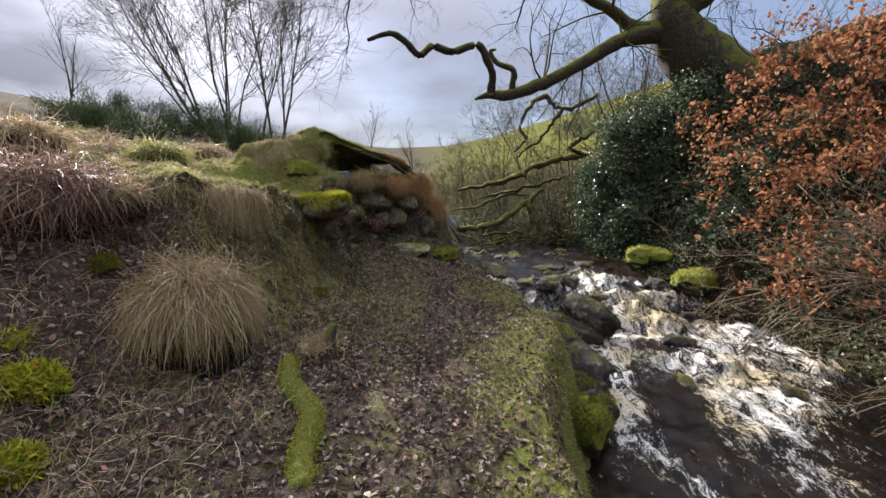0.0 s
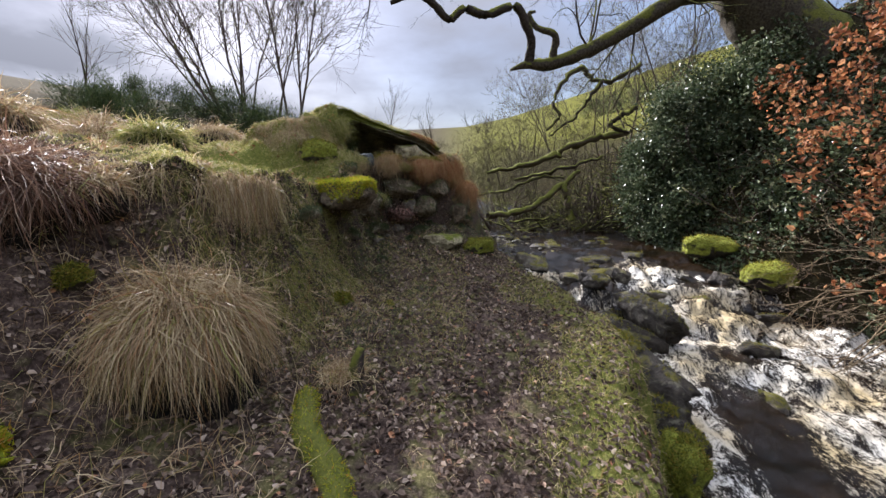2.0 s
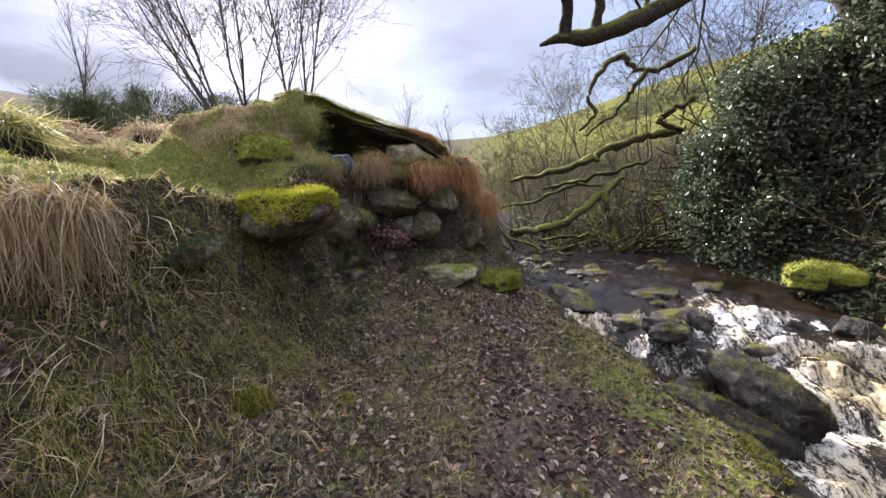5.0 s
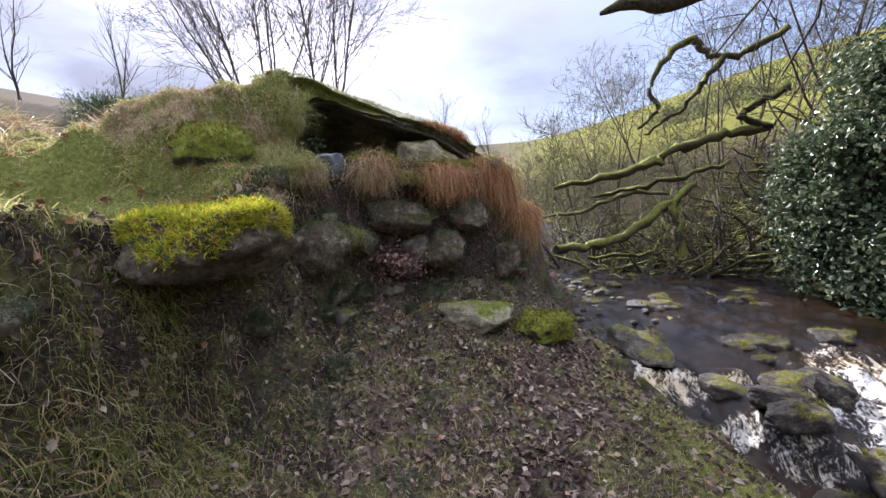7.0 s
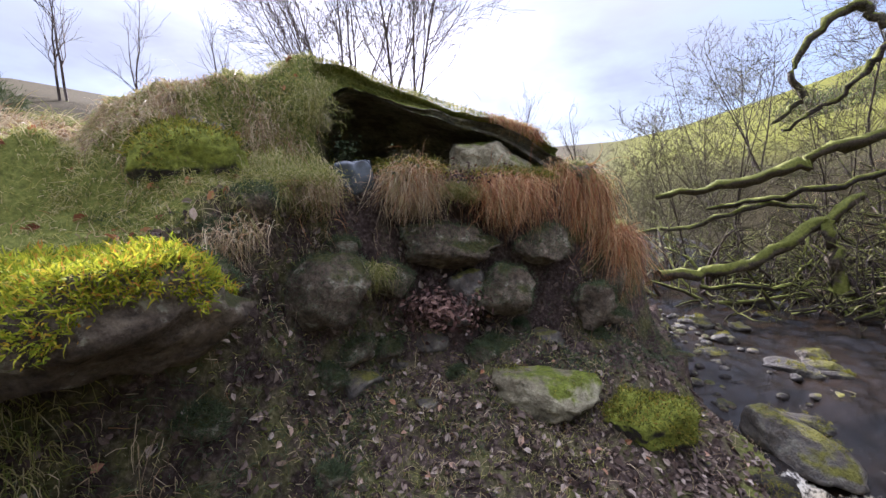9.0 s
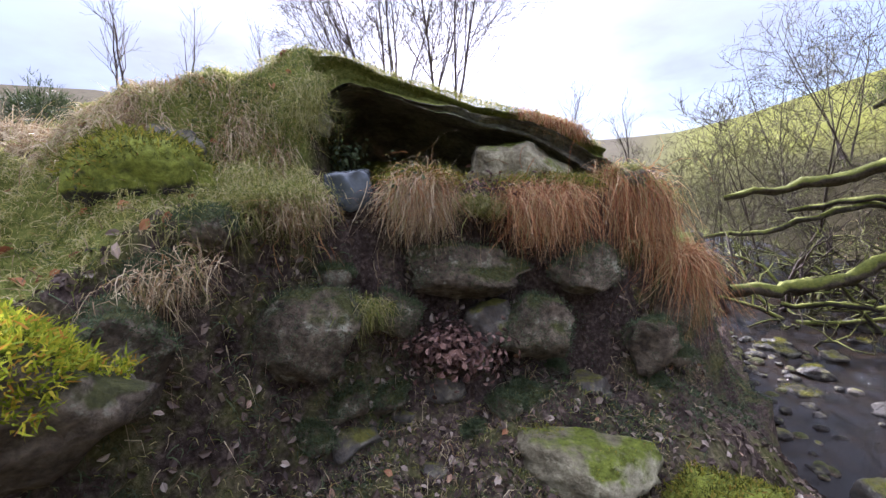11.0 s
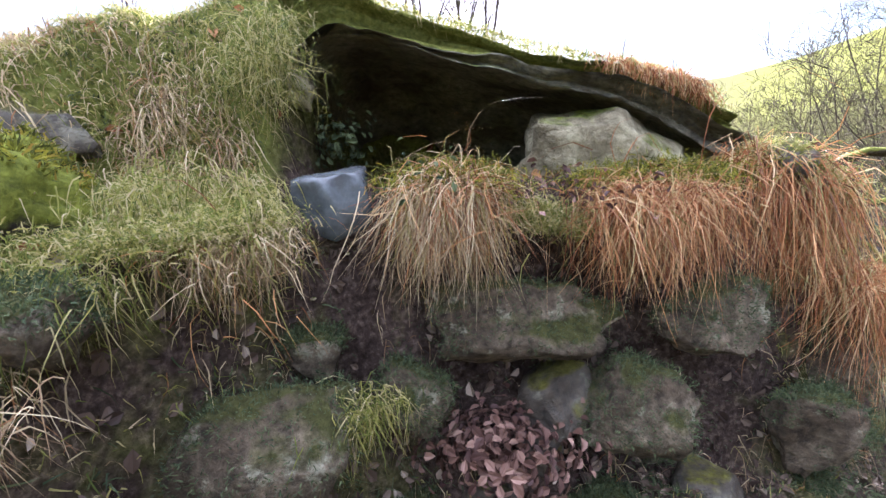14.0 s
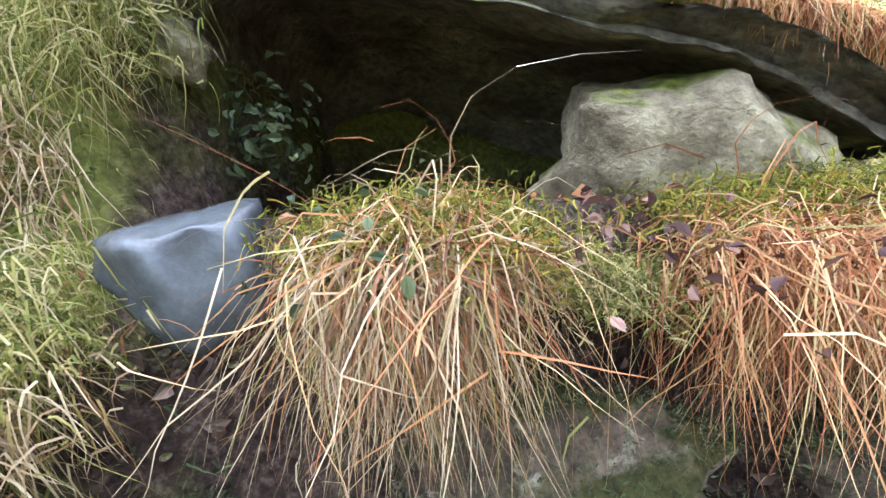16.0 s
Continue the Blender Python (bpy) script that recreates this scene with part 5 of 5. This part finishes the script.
def on_mound(x, y, z, p):
    return (p["back"] > 0) * (p["inside"] < 0.2) * ((p["u"] < 0.0) | (p["v"] < -0.62)) * (np.hypot(x + 1.55, y - 6.62) > 0.2)


clump_grass("mound_grass", 1500, 34, (-3.7, -1.5, 5.6, 7.5), on_mound, 0.075, 0.0035, GREEN_GRASS, "tangled green grass in clumps on the mound", 208, 0.9, 0.045)
clump_grass("mound_straw", 520, 46, (-3.2, -1.5, 5.8, 7.0), lambda x, y, z, p: on_mound(x, y, z, p) * (vnoise(x * 2.2, y * 2.2, 19) > -0.1) * (p["v"] < -0.28), 0.155, 0.0035, STRAW, "bleached grass hanging in tufts down the face of the mound", 209, 1.3, 0.04, 0.9)
clump_grass("ledge_grass", 620, 40, (-2.6, -1.35, 3.5, 5.2), lambda x, y, z, p: (p["back"] > -0.13) & (p["back"] < 0.45), 0.11, 0.0035, GREEN_GRASS, "green grass overhanging the turf ledge", 210, 1.3, 0.04, 0.9)
clump_grass("rough_straw", 520, 40, (-7.5, -2.2, 2.6, 9.4), lambda x, y, z, p: (p["back"] > 0.4) * (x < -2.9), 0.20, 0.005, STRAW, "bleached grass tufts on the bank top", 220, 0.7, 0.06)
clump_grass("bank_straw", 240, 22, (-2.0, 0.2, 4.0, 8.0), lambda x, y, z, p: (p["t"] > 0.02) * (p["t"] < 0.9) * 1.0, 0.15, 0.003, STRAW, "thin dead stalks hanging on the bank face", 221, 1.4, 0.03, 1.0)
clump_grass("bank_herbs", 1500, 30, (-2.0, 0.3, 3.8, 8.0), lambda x, y, z, p: (p["t"] > 0.1) * (vnoise(x * 2.0, y * 2.0, 29) > 0.0) * (p["s"] < 0.2), 0.06, 0.004, FERN_LEAF, "clumps of dark green herbs and moss on the bank", 222, 0.5, 0.05)
turf_object("bramble_stalks", 6500, (-3.6, -0.9, 0.8, 4.6), lambda x, y, z, p: (p["back"] <= 0.0) * (np.hypot(x + 1.70, y - 2.95) > 0.45) * np.clip(-x - 0.7, 0, 1), 0.34, 0.0045, STRAW, "arching dead stalks and bramble on the slope", 207, 0.55, 2.2, 6)
turf_object("dead_straw", 22000, (-3.6, 1.8, 0.6, 7.6), lambda x, y, z, p: (p["s"] < 0.98) * (p["back"] <= 0.0) * 0.6, 0.13, 0.003, STRAW, "loose dead stalks lying on the soil", 205, 1.4, 3.0)
turf_object("far_grass", 12000, (2.6, 9.5, 4.0, 17.0), lambda x, y, z, p: (p["r"] > 0.3) * 0.5, 0.13, 0.008, STRAW, "rough dead grass on the far bank", 206, 0.5, 1.2, 3)


def litter(name, n, box, keep, size, mat, label, seed, flat=0.6, lift=0.008):
    p, nor = scatter(n, *box, keep, seed)
    return tagged(new(name, leaves_mesh(name, p + nor * lift, size, mat, seed, flat, nor)), label, "leaves", kind="stuff")


litter("leaf_litter", 52000, (-4.0, 1.9, 0.4, 8.0), lambda x, y, z, p: (p["s"] < 0.9) * (p["back"] <= 0.05) * np.clip(0.75 + vnoise(x * 2, y * 2, 3), 0.2, 1), 0.044, LITTER, "brown dead leaf litter on the path", 211)
litter("turf_leaves", 700, (-4.0, 0.0, 4.2, 8.4), lambda x, y, z, p: (p["back"] > 0) * 1.0, 0.05, OAK_LEAF, "a few fallen oak leaves on the turf", 212)
litter("ivy_leaves", 26000, (2.8, 8.5, 3.0, 12.0), lambda x, y, z, p: (p["r"] > 0.05) * (p["r"] < 3.6) * (vnoise(x * 1.3, y * 1.3, 77) > -0.2), 0.075, HOLLY_LEAF, "dark ivy covering the steep far bank", 214, 0.2, 0.03)
litter("far_litter", 9000, (2.6, 8.5, 4.0, 14.0), lambda x, y, z, p: (p["r"] > 0.1) * 0.7, 0.06, LITTER, "dead leaves on the far bank", 213)
rgl = np.random.default_rng(9)
nl = np.array((-1.177, 6.811, 0.957)) + rgl.normal(0, 1, (1100, 3)) * (0.12, 0.11, 0.055)
tagged(new("niche_leaves", leaves_mesh("niche_leaves", nl, 0.036, DEEP_LEAF, 9, 0.3)), "dead leaves packed in the niche under the lintel", "leaves", kind="stuff")
lip = np.array([-1.05, 7.02, 1.74]) + rgl.normal(0, 1, (120, 3)) * (0.14, 0.12, 0.03)
tagged(new("lip_leaves", leaves_mesh("lip_leaves", lip, 0.026, DEEP_LEAF, 19, 0.4)), "dead oak leaves on the hollow's lip", "leaves", kind="stuff")
for c, s, k in (((-2.28, 2.11, 0.42), (0.34, 0.30, 0.24), 1), ((-1.96, 1.67, 0.22), (0.24, 0.20, 0.18), 2), ((-2.55, 2.30, 0.60), (0.22, 0.2, 0.16), 3)):
    hum = rock("moss_hummock", c, s, 0, ROCK_MOSS, "loose hummock of yellow-green moss with brown tips", 800 + k, "moss")
    me = hum.children[0].data
    moss_over(hum, me, 2600, 0.06, MOSS, 810 + k, -0.2, "long feathery moss fronds")



# ---- trees ----
oak = tagged(new("oak_tree"), "old leaning oak with mossy crooked boughs over the stream", "tree")
limb("trunk", [(6.6, 9.3, 2.7), (5.9, 9.25, 3.6), (5.3, 9.2, 4.15), (4.85, 9.15, 4.62), (4.66, 9.1, 5.1), (4.8, 9.1, 5.7), (5.0, 9.2, 7.0)], [1.0, 0.75, 0.62, 0.50, 0.38, 0.30, 0.2], BARK_MOSS, "", parent=oak, sides=16, lumps=0.05)
limb("bough", [(4.5, 9.1, 4.66), (3.62, 8.9, 4.43), (2.81, 8.8, 3.98), (1.98, 8.6, 3.56), (1.29, 8.5, 3.33), (0.93, 8.4, 3.32), (0.62, 8.4, 3.24)], [0.24, 0.15, 0.13, 0.12, 0.11, 0.08, 0.02], BARK_MOSS, "mossy bough reaching over the water", parent=oak, sides=12)
limb("bough", [(0.93, 8.4, 3.32), (0.96, 8.3, 3.64), (0.85, 8.2, 3.89), (0.66, 8.1, 4.14), (0.19, 8.0, 4.0), (-0.17, 7.9, 4.07), (-0.4, 7.8, 3.89), (-0.65, 7.7, 4.11), (-0.89, 7.6, 4.2), (-1.28, 7.6, 4.1)], [0.09, 0.07, 0.075, 0.07, 0.07, 0.065, 0.06, 0.06, 0.05, 0.03], BARK_DARK, "writhing bare bough", parent=oak, sides=10)
limb("bough", [(1.35, 8.5, 3.42), (1.37, 8.4, 3.76), (1.06, 8.4, 3.9), (0.93, 8.4, 4.11), (1.04, 8.4, 4.15)], [0.07, 0.06, 0.05, 0.04, 0.02], BARK_MOSS, "", parent=oak, sides=9)
limb("bough", [(4.55, 9.1, 4.71), (3.88, 9.0, 4.71), (3.43, 8.9, 4.98), (2.88, 8.8, 5.22), (1.95, 8.6, 5.71), (1.24, 8.2, 5.81)], [0.2, 0.13, 0.11, 0.1, 0.08, 0.05], BARK_MOSS, "", parent=oak, sides=10)
limb("bough", [(4.71, 9.1, 4.93), (5.04, 9.0, 5.15), (5.74, 9.0, 5.61), (6.75, 8.8, 6.19)], [0.36, 0.26, 0.2, 0.1], BARK_MOSS, "", parent=oak, sides=12)
rt = np.random.default_rng(77)
tw = Tubes()
for px_, py_, pz_, n_ in [(q[0], q[1], q[2], 3) for q in [(3.61, 8.9, 4.55), (2.81, 8.8, 4.02), (1.98, 8.6, 3.59), (3.43, 8.9, 4.98), (2.88, 8.8, 5.22), (5.04, 9.0, 5.15), (5.74, 9.0, 5.61), (4.71, 9.2, 5.94), (4.19, 9.4, 6.69), (1.95, 8.6, 5.71), (1.24, 8.2, 5.81), (0.81, 8.0, 5.44), (-0.37, 7.6, 5.27), (-1.29, 7.4, 5.19), (6.17, 9.0, 5.8), (-1.68, 7.4, 4.94)]]:
    for _ in range(n_):
        grow(tw, rt, (px_, py_, pz_), rt.normal(0, 0.6, 3) + np.array([-0.35, -0.1, 0.15]), 1.5, 0.022, 3, -0.02, 0.45, 4, None, 5, 0.55, (0.4, 1.1))
part("twig_crown", tw.mesh("twig_crown", BARK_DARK), oak, "fine crooked bare twigs")

# fallen limbs and roots at the head of the pool
FALLEN = [
    ([(0.34, 10.6, 0.51), (1.02, 10.8, 0.57), (1.67, 11.0, 0.81), (2.27, 11.2, 1.25), (2.63, 11.4, 1.49)], [0.13, 0.12, 0.12, 0.12, 0.08], LOG_MOSS, "mossy fallen limb lying across the stream"),
    ([(2.32, 11.0, 0.4), (2.26, 11.0, 0.82), (2.22, 11.1, 1.18)], [0.13, 0.10, 0.10], LOG_MOSS, "mossy broken branch stub over the water"),
    ([(0.86, 10.9, 0.33), (1.57, 10.9, 0.38), (2.22, 11.1, 0.44)], [0.05, 0.05, 0.04], BARK_DARK, "thin dark branch just above the water"),
    ([(0.42, 12.0, 1.53), (1.19, 12.0, 1.63), (1.98, 12.0, 1.83), (2.53, 12.0, 2.13), (3.25, 12.0, 2.33), (3.95, 12.0, 2.41)], [0.06, 0.10, 0.13, 0.12, 0.13, 0.13], LOG_MOSS, "long mossy trunk leaning on the bank"),
    ([(1.14, 12.3, 1.34), (1.91, 12.1, 1.42), (2.65, 12.0, 1.65), (3.37, 12.0, 1.81)], [0.04, 0.07, 0.07, 0.06], BARK_DARK, "mossy root on the far bank"),
    ([(0.18, 12.6, 0.9), (0.94, 12.4, 1.04), (1.74, 12.2, 1.32), (2.37, 12.0, 1.35)], [0.04, 0.06, 0.07, 0.05], BARK_MOSS, "tangled root over the bank"),
    ([(2.1, 13.0, 2.61), (2.46, 13.0, 3.03), (2.29, 13.0, 3.48), (2.68, 13.0, 4.06), (3.09, 13.0, 4.24), (3.24, 13.0, 3.97), (3.69, 12.8, 3.84), (4.49, 12.6, 4.16)], [0.06, 0.08, 0.07, 0.11, 0.12, 0.10, 0.09, 0.10], BARK_MOSS, "gnarled mossy leaning trunk"),
    ([(2.11, 12.6, 2.45), (2.5, 12.6, 2.74), (2.79, 12.6, 2.93), (3.11, 12.6, 3.41), (3.52, 12.6, 3.83)], [0.04, 0.06, 0.07, 0.09, 0.08], BARK_DARK, "bent dark branch on the bank"),
    ([(3.95, 12.0, 2.41), (3.5, 12.0, 2.63), (3.7, 11.8, 2.81), (4.03, 11.6, 3.0)], [0.1, 0.09, 0.09, 0.1], BARK_DARK, "dark bough in the holly"),
]
for k, (pts, rr, mat, lab) in enumerate(FALLEN):
    limb("fallen_branch", pts, [r * 0.6 for r in rr], mat, lab, "branch", 10, 0.24, k + 5)
rt = np.random.default_rng(30)
for k in range(44):
    x, y = rt.uniform(0.3, 4.2), rt.uniform(10.9, 13.4)
    far, rise, thick = rt.uniform(1.0, 2.4), rt.uniform(0.05, 0.45), rt.uniform(0.018, 0.05)
    z = ground_at(x, y) + rt.uniform(0.02, 0.30)
    pts = [(x + far * f, y + far * f * rt.uniform(-0.25, 0.25), z + rise * far * f + rt.normal(0, 0.05)) for f in (0, 0.3, 0.6, 1.0)]
    limb("dead_branch", pts, [thick, thick * 0.9, thick * 0.7, thick * 0.35], (LOG_MOSS, BARK_THIN, BARK_PALE, BARK_MOSS)[k % 4], ("mossy dead branch in the tangle of the far bank", "bare grey-brown dead branch in the tangle of the far bank")[k % 2], "branch", 7, 0.12, 900 + k)
rt = np.random.default_rng(31)
for k in range(84):
    tw = Tubes()
    x, y = rt.uniform(0.4, 5.2), rt.uniform(11.0, 14.5)
    z = ground_at(x, y)
    for _ in range(3):
        grow(tw, rt, (x, y, z), (rt.normal(-0.3, 0.7), rt.normal(-0.2, 0.5), rt.uniform(0.0, 0.4)), rt.uniform(1.0, 2.0), 0.042, 2, 0.02, 0.45, 4, None, 5, 0.5, (0.4, 1.1))
    tagged(new("brush", tw.mesh("brush", BARK_MOSS if k % 3 == 0 else BARK_THIN)), "tangle of mossy dead branches on the far bank", "branches", "tangles of dead branches")

for k in range(24):
    tw = Tubes()
    x, y = rt.uniform(4.2, 7.5), rt.uniform(6.5, 12)
    for _ in range(3):
        grow(tw, rt, (x, y, ground_at(x, y)), (rt.normal(-0.5, 0.5), rt.normal(-0.4, 0.4), rt.uniform(0.1, 0.7)), rt.uniform(0.8, 1.5), 0.018, 2, 0.02, 0.45, 4, None, 5, 0.5, (0.4, 1.1))
    tagged(new("bramble", tw.mesh("bramble", BARK_THIN)), "dead bramble stems on the steep far bank", "branches", "brambles on the far bank")

# upright thin trees behind the pool
for k, (x, y, h) in enumerate([(1.3, 14.4, 3.0), (2.3, 15.2, 3.4), (3.4, 14.4, 3.0), (4.4, 14.8, 3.8), (0.7, 16.0, 2.8), (5.4, 15.6, 4.0), (6.0, 13.6, 4.2), (2.2, 18.0, 3.4), (-0.3, 17.5, 3.0), (6.9, 16.5, 4.2), (3.4, 19.0, 3.6)]):
    bare_tree("bare_tree", on_ground(x, y), h * 1.2, 300 + k, 4, (-0.10, 0), BARK_THIN, "young bare alder with spreading grey-brown twigs", 4, 3, 0.0062, (0.5, 1.15), 0.34, 0.003)
# trees behind the mound
for k, (x, y, h, st, ln) in enumerate([(-9.9, 18, 7.6, 3, -0.45), (-9.3, 18.4, 7.4, 2, -0.22), (-8.9, 17.6, 6.0, 2, 0.08), (-8.0, 18.2, 5.6, 2, 0.15), (-7.2, 18, 7.4, 2, 0.0), (-7.0, 18.6, 7.0, 1, 0.1), (-10.6, 19, 6.5, 2, -0.6)]):
    bare_tree("bare_tree", on_ground(x, y), h * 1.22, 340 + k, st, (ln, 0), BARK_THIN, "tall bare birch with fine upswept twigs", 5, 3, 0.0062, (0.4, 0.85), 0.12, 0.005)
for k, (x, y, h) in enumerate([(-5.1, 26, 5.6), (-6.1, 27, 4.0), (-15.5, 17.5, 4.2), (-16.8, 13, 4.5), (-21, 18, 5), (-2.4, 30, 4.0)]):
    bare_tree("bare_tree", on_ground(x, y), h, 360 + k, 2, (0.02, 0), BARK_THIN, "slender lone bare sapling on the moor", 4, 2, 0.010, (0.3, 0.6), 0.1)


def bush(name, at, size, n, leaf, mat, label, seed, flat=0.0, category="bush", squash=1.0, blade=False):
    base = tagged(new(name), label, category)
    base.location = at
    rg = np.random.default_rng(seed)
    clumps = rg.normal(0, 1, (34, 3))
    clumps /= np.linalg.norm(clumps, axis=1)[:, None]
    clumps *= rg.uniform(0.35, 1.1, (34, 1))
    c = clumps[rg.integers(0, 34, n)]
    p = c + rg.normal(0, 0.19, (n, 3))
    p = p * (np.array(size) / 2)
    if blade:
        w = c + np.array([0, 0, 0.6]) + rg.normal(0, 0.4, (n, 3))
        w /= np.linalg.norm(w, axis=1)[:, None]
        part("foliage", blades_mesh("foliage", p, w, leaf, leaf * 0.09, mat, 0.1, seed, 3, 0.6), base)
    else:
        part("foliage", leaves_mesh("foliage", p, leaf, mat, seed, flat), base)
    tw = Tubes()
    for k in range(34):
        q = clumps[k] * np.array(size) / 2
        root = np.array([0, 0, -size[2] * 0.5])
        mid = (root + q) / 2 + rg.normal(0, 0.1, 3) * size[0]
        tw.add(smooth_line([root, mid, q], 4), np.linspace(0.03, 0.006, 9), 4)
    part("stem", tw.mesh("stem", BARK_DARK), base)
    return base


# holly on the far bank, in several shoulders
for k, (c, s, n) in enumerate([((4.55, 9.7, 1.35), (2.3, 2.0, 2.7), 15000), ((4.1, 9.4, 0.75), (1.9, 1.6, 1.6), 9000), ((4.0, 9.6, 2.1), (1.5, 1.5, 1.5), 7000), ((5.2, 9.0, 2.3), (1.9, 1.8, 2.1), 9000), ((4.3, 9.5, 2.7), (1.7, 1.4, 1.5), 5500), ((3.75, 9.9, 1.3), (1.3, 1.4, 1.8), 7000), ((5.2, 8.9, 3.1), (1.5, 1.4, 1.3), 4500),
                               ((5.5, 8.2, 1.3), (1.8, 1.8, 1.9), 8000), ((5.0, 7.3, 0.7), (1.4, 1.3, 1.3), 4500), ((5.5, 6.3, 0.5), (1.3, 1.3, 1.2), 4500), ((6.0, 7.3, 1.6), (1.8, 1.8, 1.8), 6000)]):
    bush("holly_bush", c, s, n, 0.075, HOLLY_LEAF, "dense glossy dark holly overhanging the stream", 400 + k)


# brown-leaved oak shrub on the near right
def leafy_shrub(at, ways, seed, label, leaf=0.06, each=9):
    base = tagged(new("oak_shrub"), label, "shrub")
    rg = np.random.default_rng(seed)
    tw, tips = Tubes(), []
    for w, length in ways:
        grow(tw, rg, at, w, length, 0.022, 3, 0.0, 0.3, 4, tips, 5, 0.55, (0.4, 1.0))
    part("crown", tw.mesh("crown", BARK_THIN), base, "thin pale brown twigs")
    tips = np.array(tips)
    keep = tips[rg.uniform(0, 1, len(tips)) < 0.32]
    p = np.repeat(keep, each, axis=0) + rg.normal(0, 0.055, (len(keep) * each, 3))
    part("foliage", leaves_mesh("foliage", p, leaf, OAK_LEAF, seed), base, "withered orange-brown oak leaves")
    return base


for k, (at, ways) in enumerate([
    ((6.1, 6.3, 0.9), [((-0.7, -0.3, 0.9), 2.2), ((-0.9, 0.1, 0.3), 1.8), ((-0.3, -0.6, 0.9), 2.4)]),
    ((6.4, 5.6, 0.6), [((-0.6, -0.3, 1.0), 2.6), ((-1.0, -0.1, 0.5), 2.1), ((-0.4, -0.5, 0.5), 2.0)]),
    ((7.0, 6.8, 1.8), [((-0.5, -0.2, 1.0), 2.6), ((-0.9, -0.2, 0.5), 2.2), ((-0.8, -0.5, 0.1), 1.8)]),
    ((6.2, 5.0, 0.3), [((-0.9, -0.2, 0.25), 2.0), ((-0.7, -0.5, 0.5), 2.2), ((-0.9, 0.2, 0.2), 1.9)]),
    ((7.0, 5.8, 2.0), [((-0.6, -0.3, 0.8), 2.5), ((-0.9, -0.1, 0.3), 2.0), ((-0.3, 0.2, 1.0), 2.4)])]):
    leafy_shrub(at, ways, 500 + k, "withered young oak with orange-brown leaves", 0.075, 5)
# bare drooping twigs over the near right water
for k, at in enumerate([(5.4, 4.4, 0.3), (5.5, 3.6, 0.1), (5.3, 5.1, 0.3), (5.6, 4.0, 0.8)]):
    rg = np.random.default_rng(520 + k)
    tw = Tubes()
    for _ in range(7):
        grow(tw, rg, at, (-1.0, rg.normal(0, 0.35), rg.normal(0.1, 0.35)), 1.9, 0.014, 3, -0.02, 0.3, 4, None, 5, 0.5, (0.3, 0.9))
    tagged(new("bare_shrub", tw.mesh("bare_shrub", BARK_PALE)), "bare arching twigs reaching over the water", "shrub")

# dark bushes and conifers on the moor
for k, (x, y, s) in enumerate([(-10.2, 14.5, 1.6), (-11.8, 15.0, 1.5), (-11.0, 13.2, 1.2), (-12.8, 14.6, 1.4), (-8.6, 17, 1.6), (-7.6, 15.5, 1.5), (-9.6, 17.6, 1.5), (-11.0, 18, 1.5), (-6.4, 15.2, 1.1), (-7.2, 16.6, 1.6), (-14.8, 19, 1.5), (-13.5, 9.5, 1.2), (-10.5, 9.5, 0.8)]):
    bush("gorse_bush", on_ground(x, y, s * 0.4), (s * 1.3, s * 1.2, s * 1.0), 4500, 0.16, NEEDLE, "dark evergreen gorse on the moor", 540 + k, 0, "bush", 1, True)
for k, (a, d, s) in enumerate([(17, 66, 4), (20, 70, 5), (23, 67, 4), (27, 70, 5), (31, 68, 5)]):
    x, y = d * math.sin(radians(a)), 3 + d * math.cos(radians(a))
    bush("copse_tree", on_ground(x, y, s * 0.35), (s * 1.4, s * 1.2, s), 2500, 0.5, NEEDLE, "dark distant hillside tree above the pasture", 570 + k, 0, "tree", 1, True)
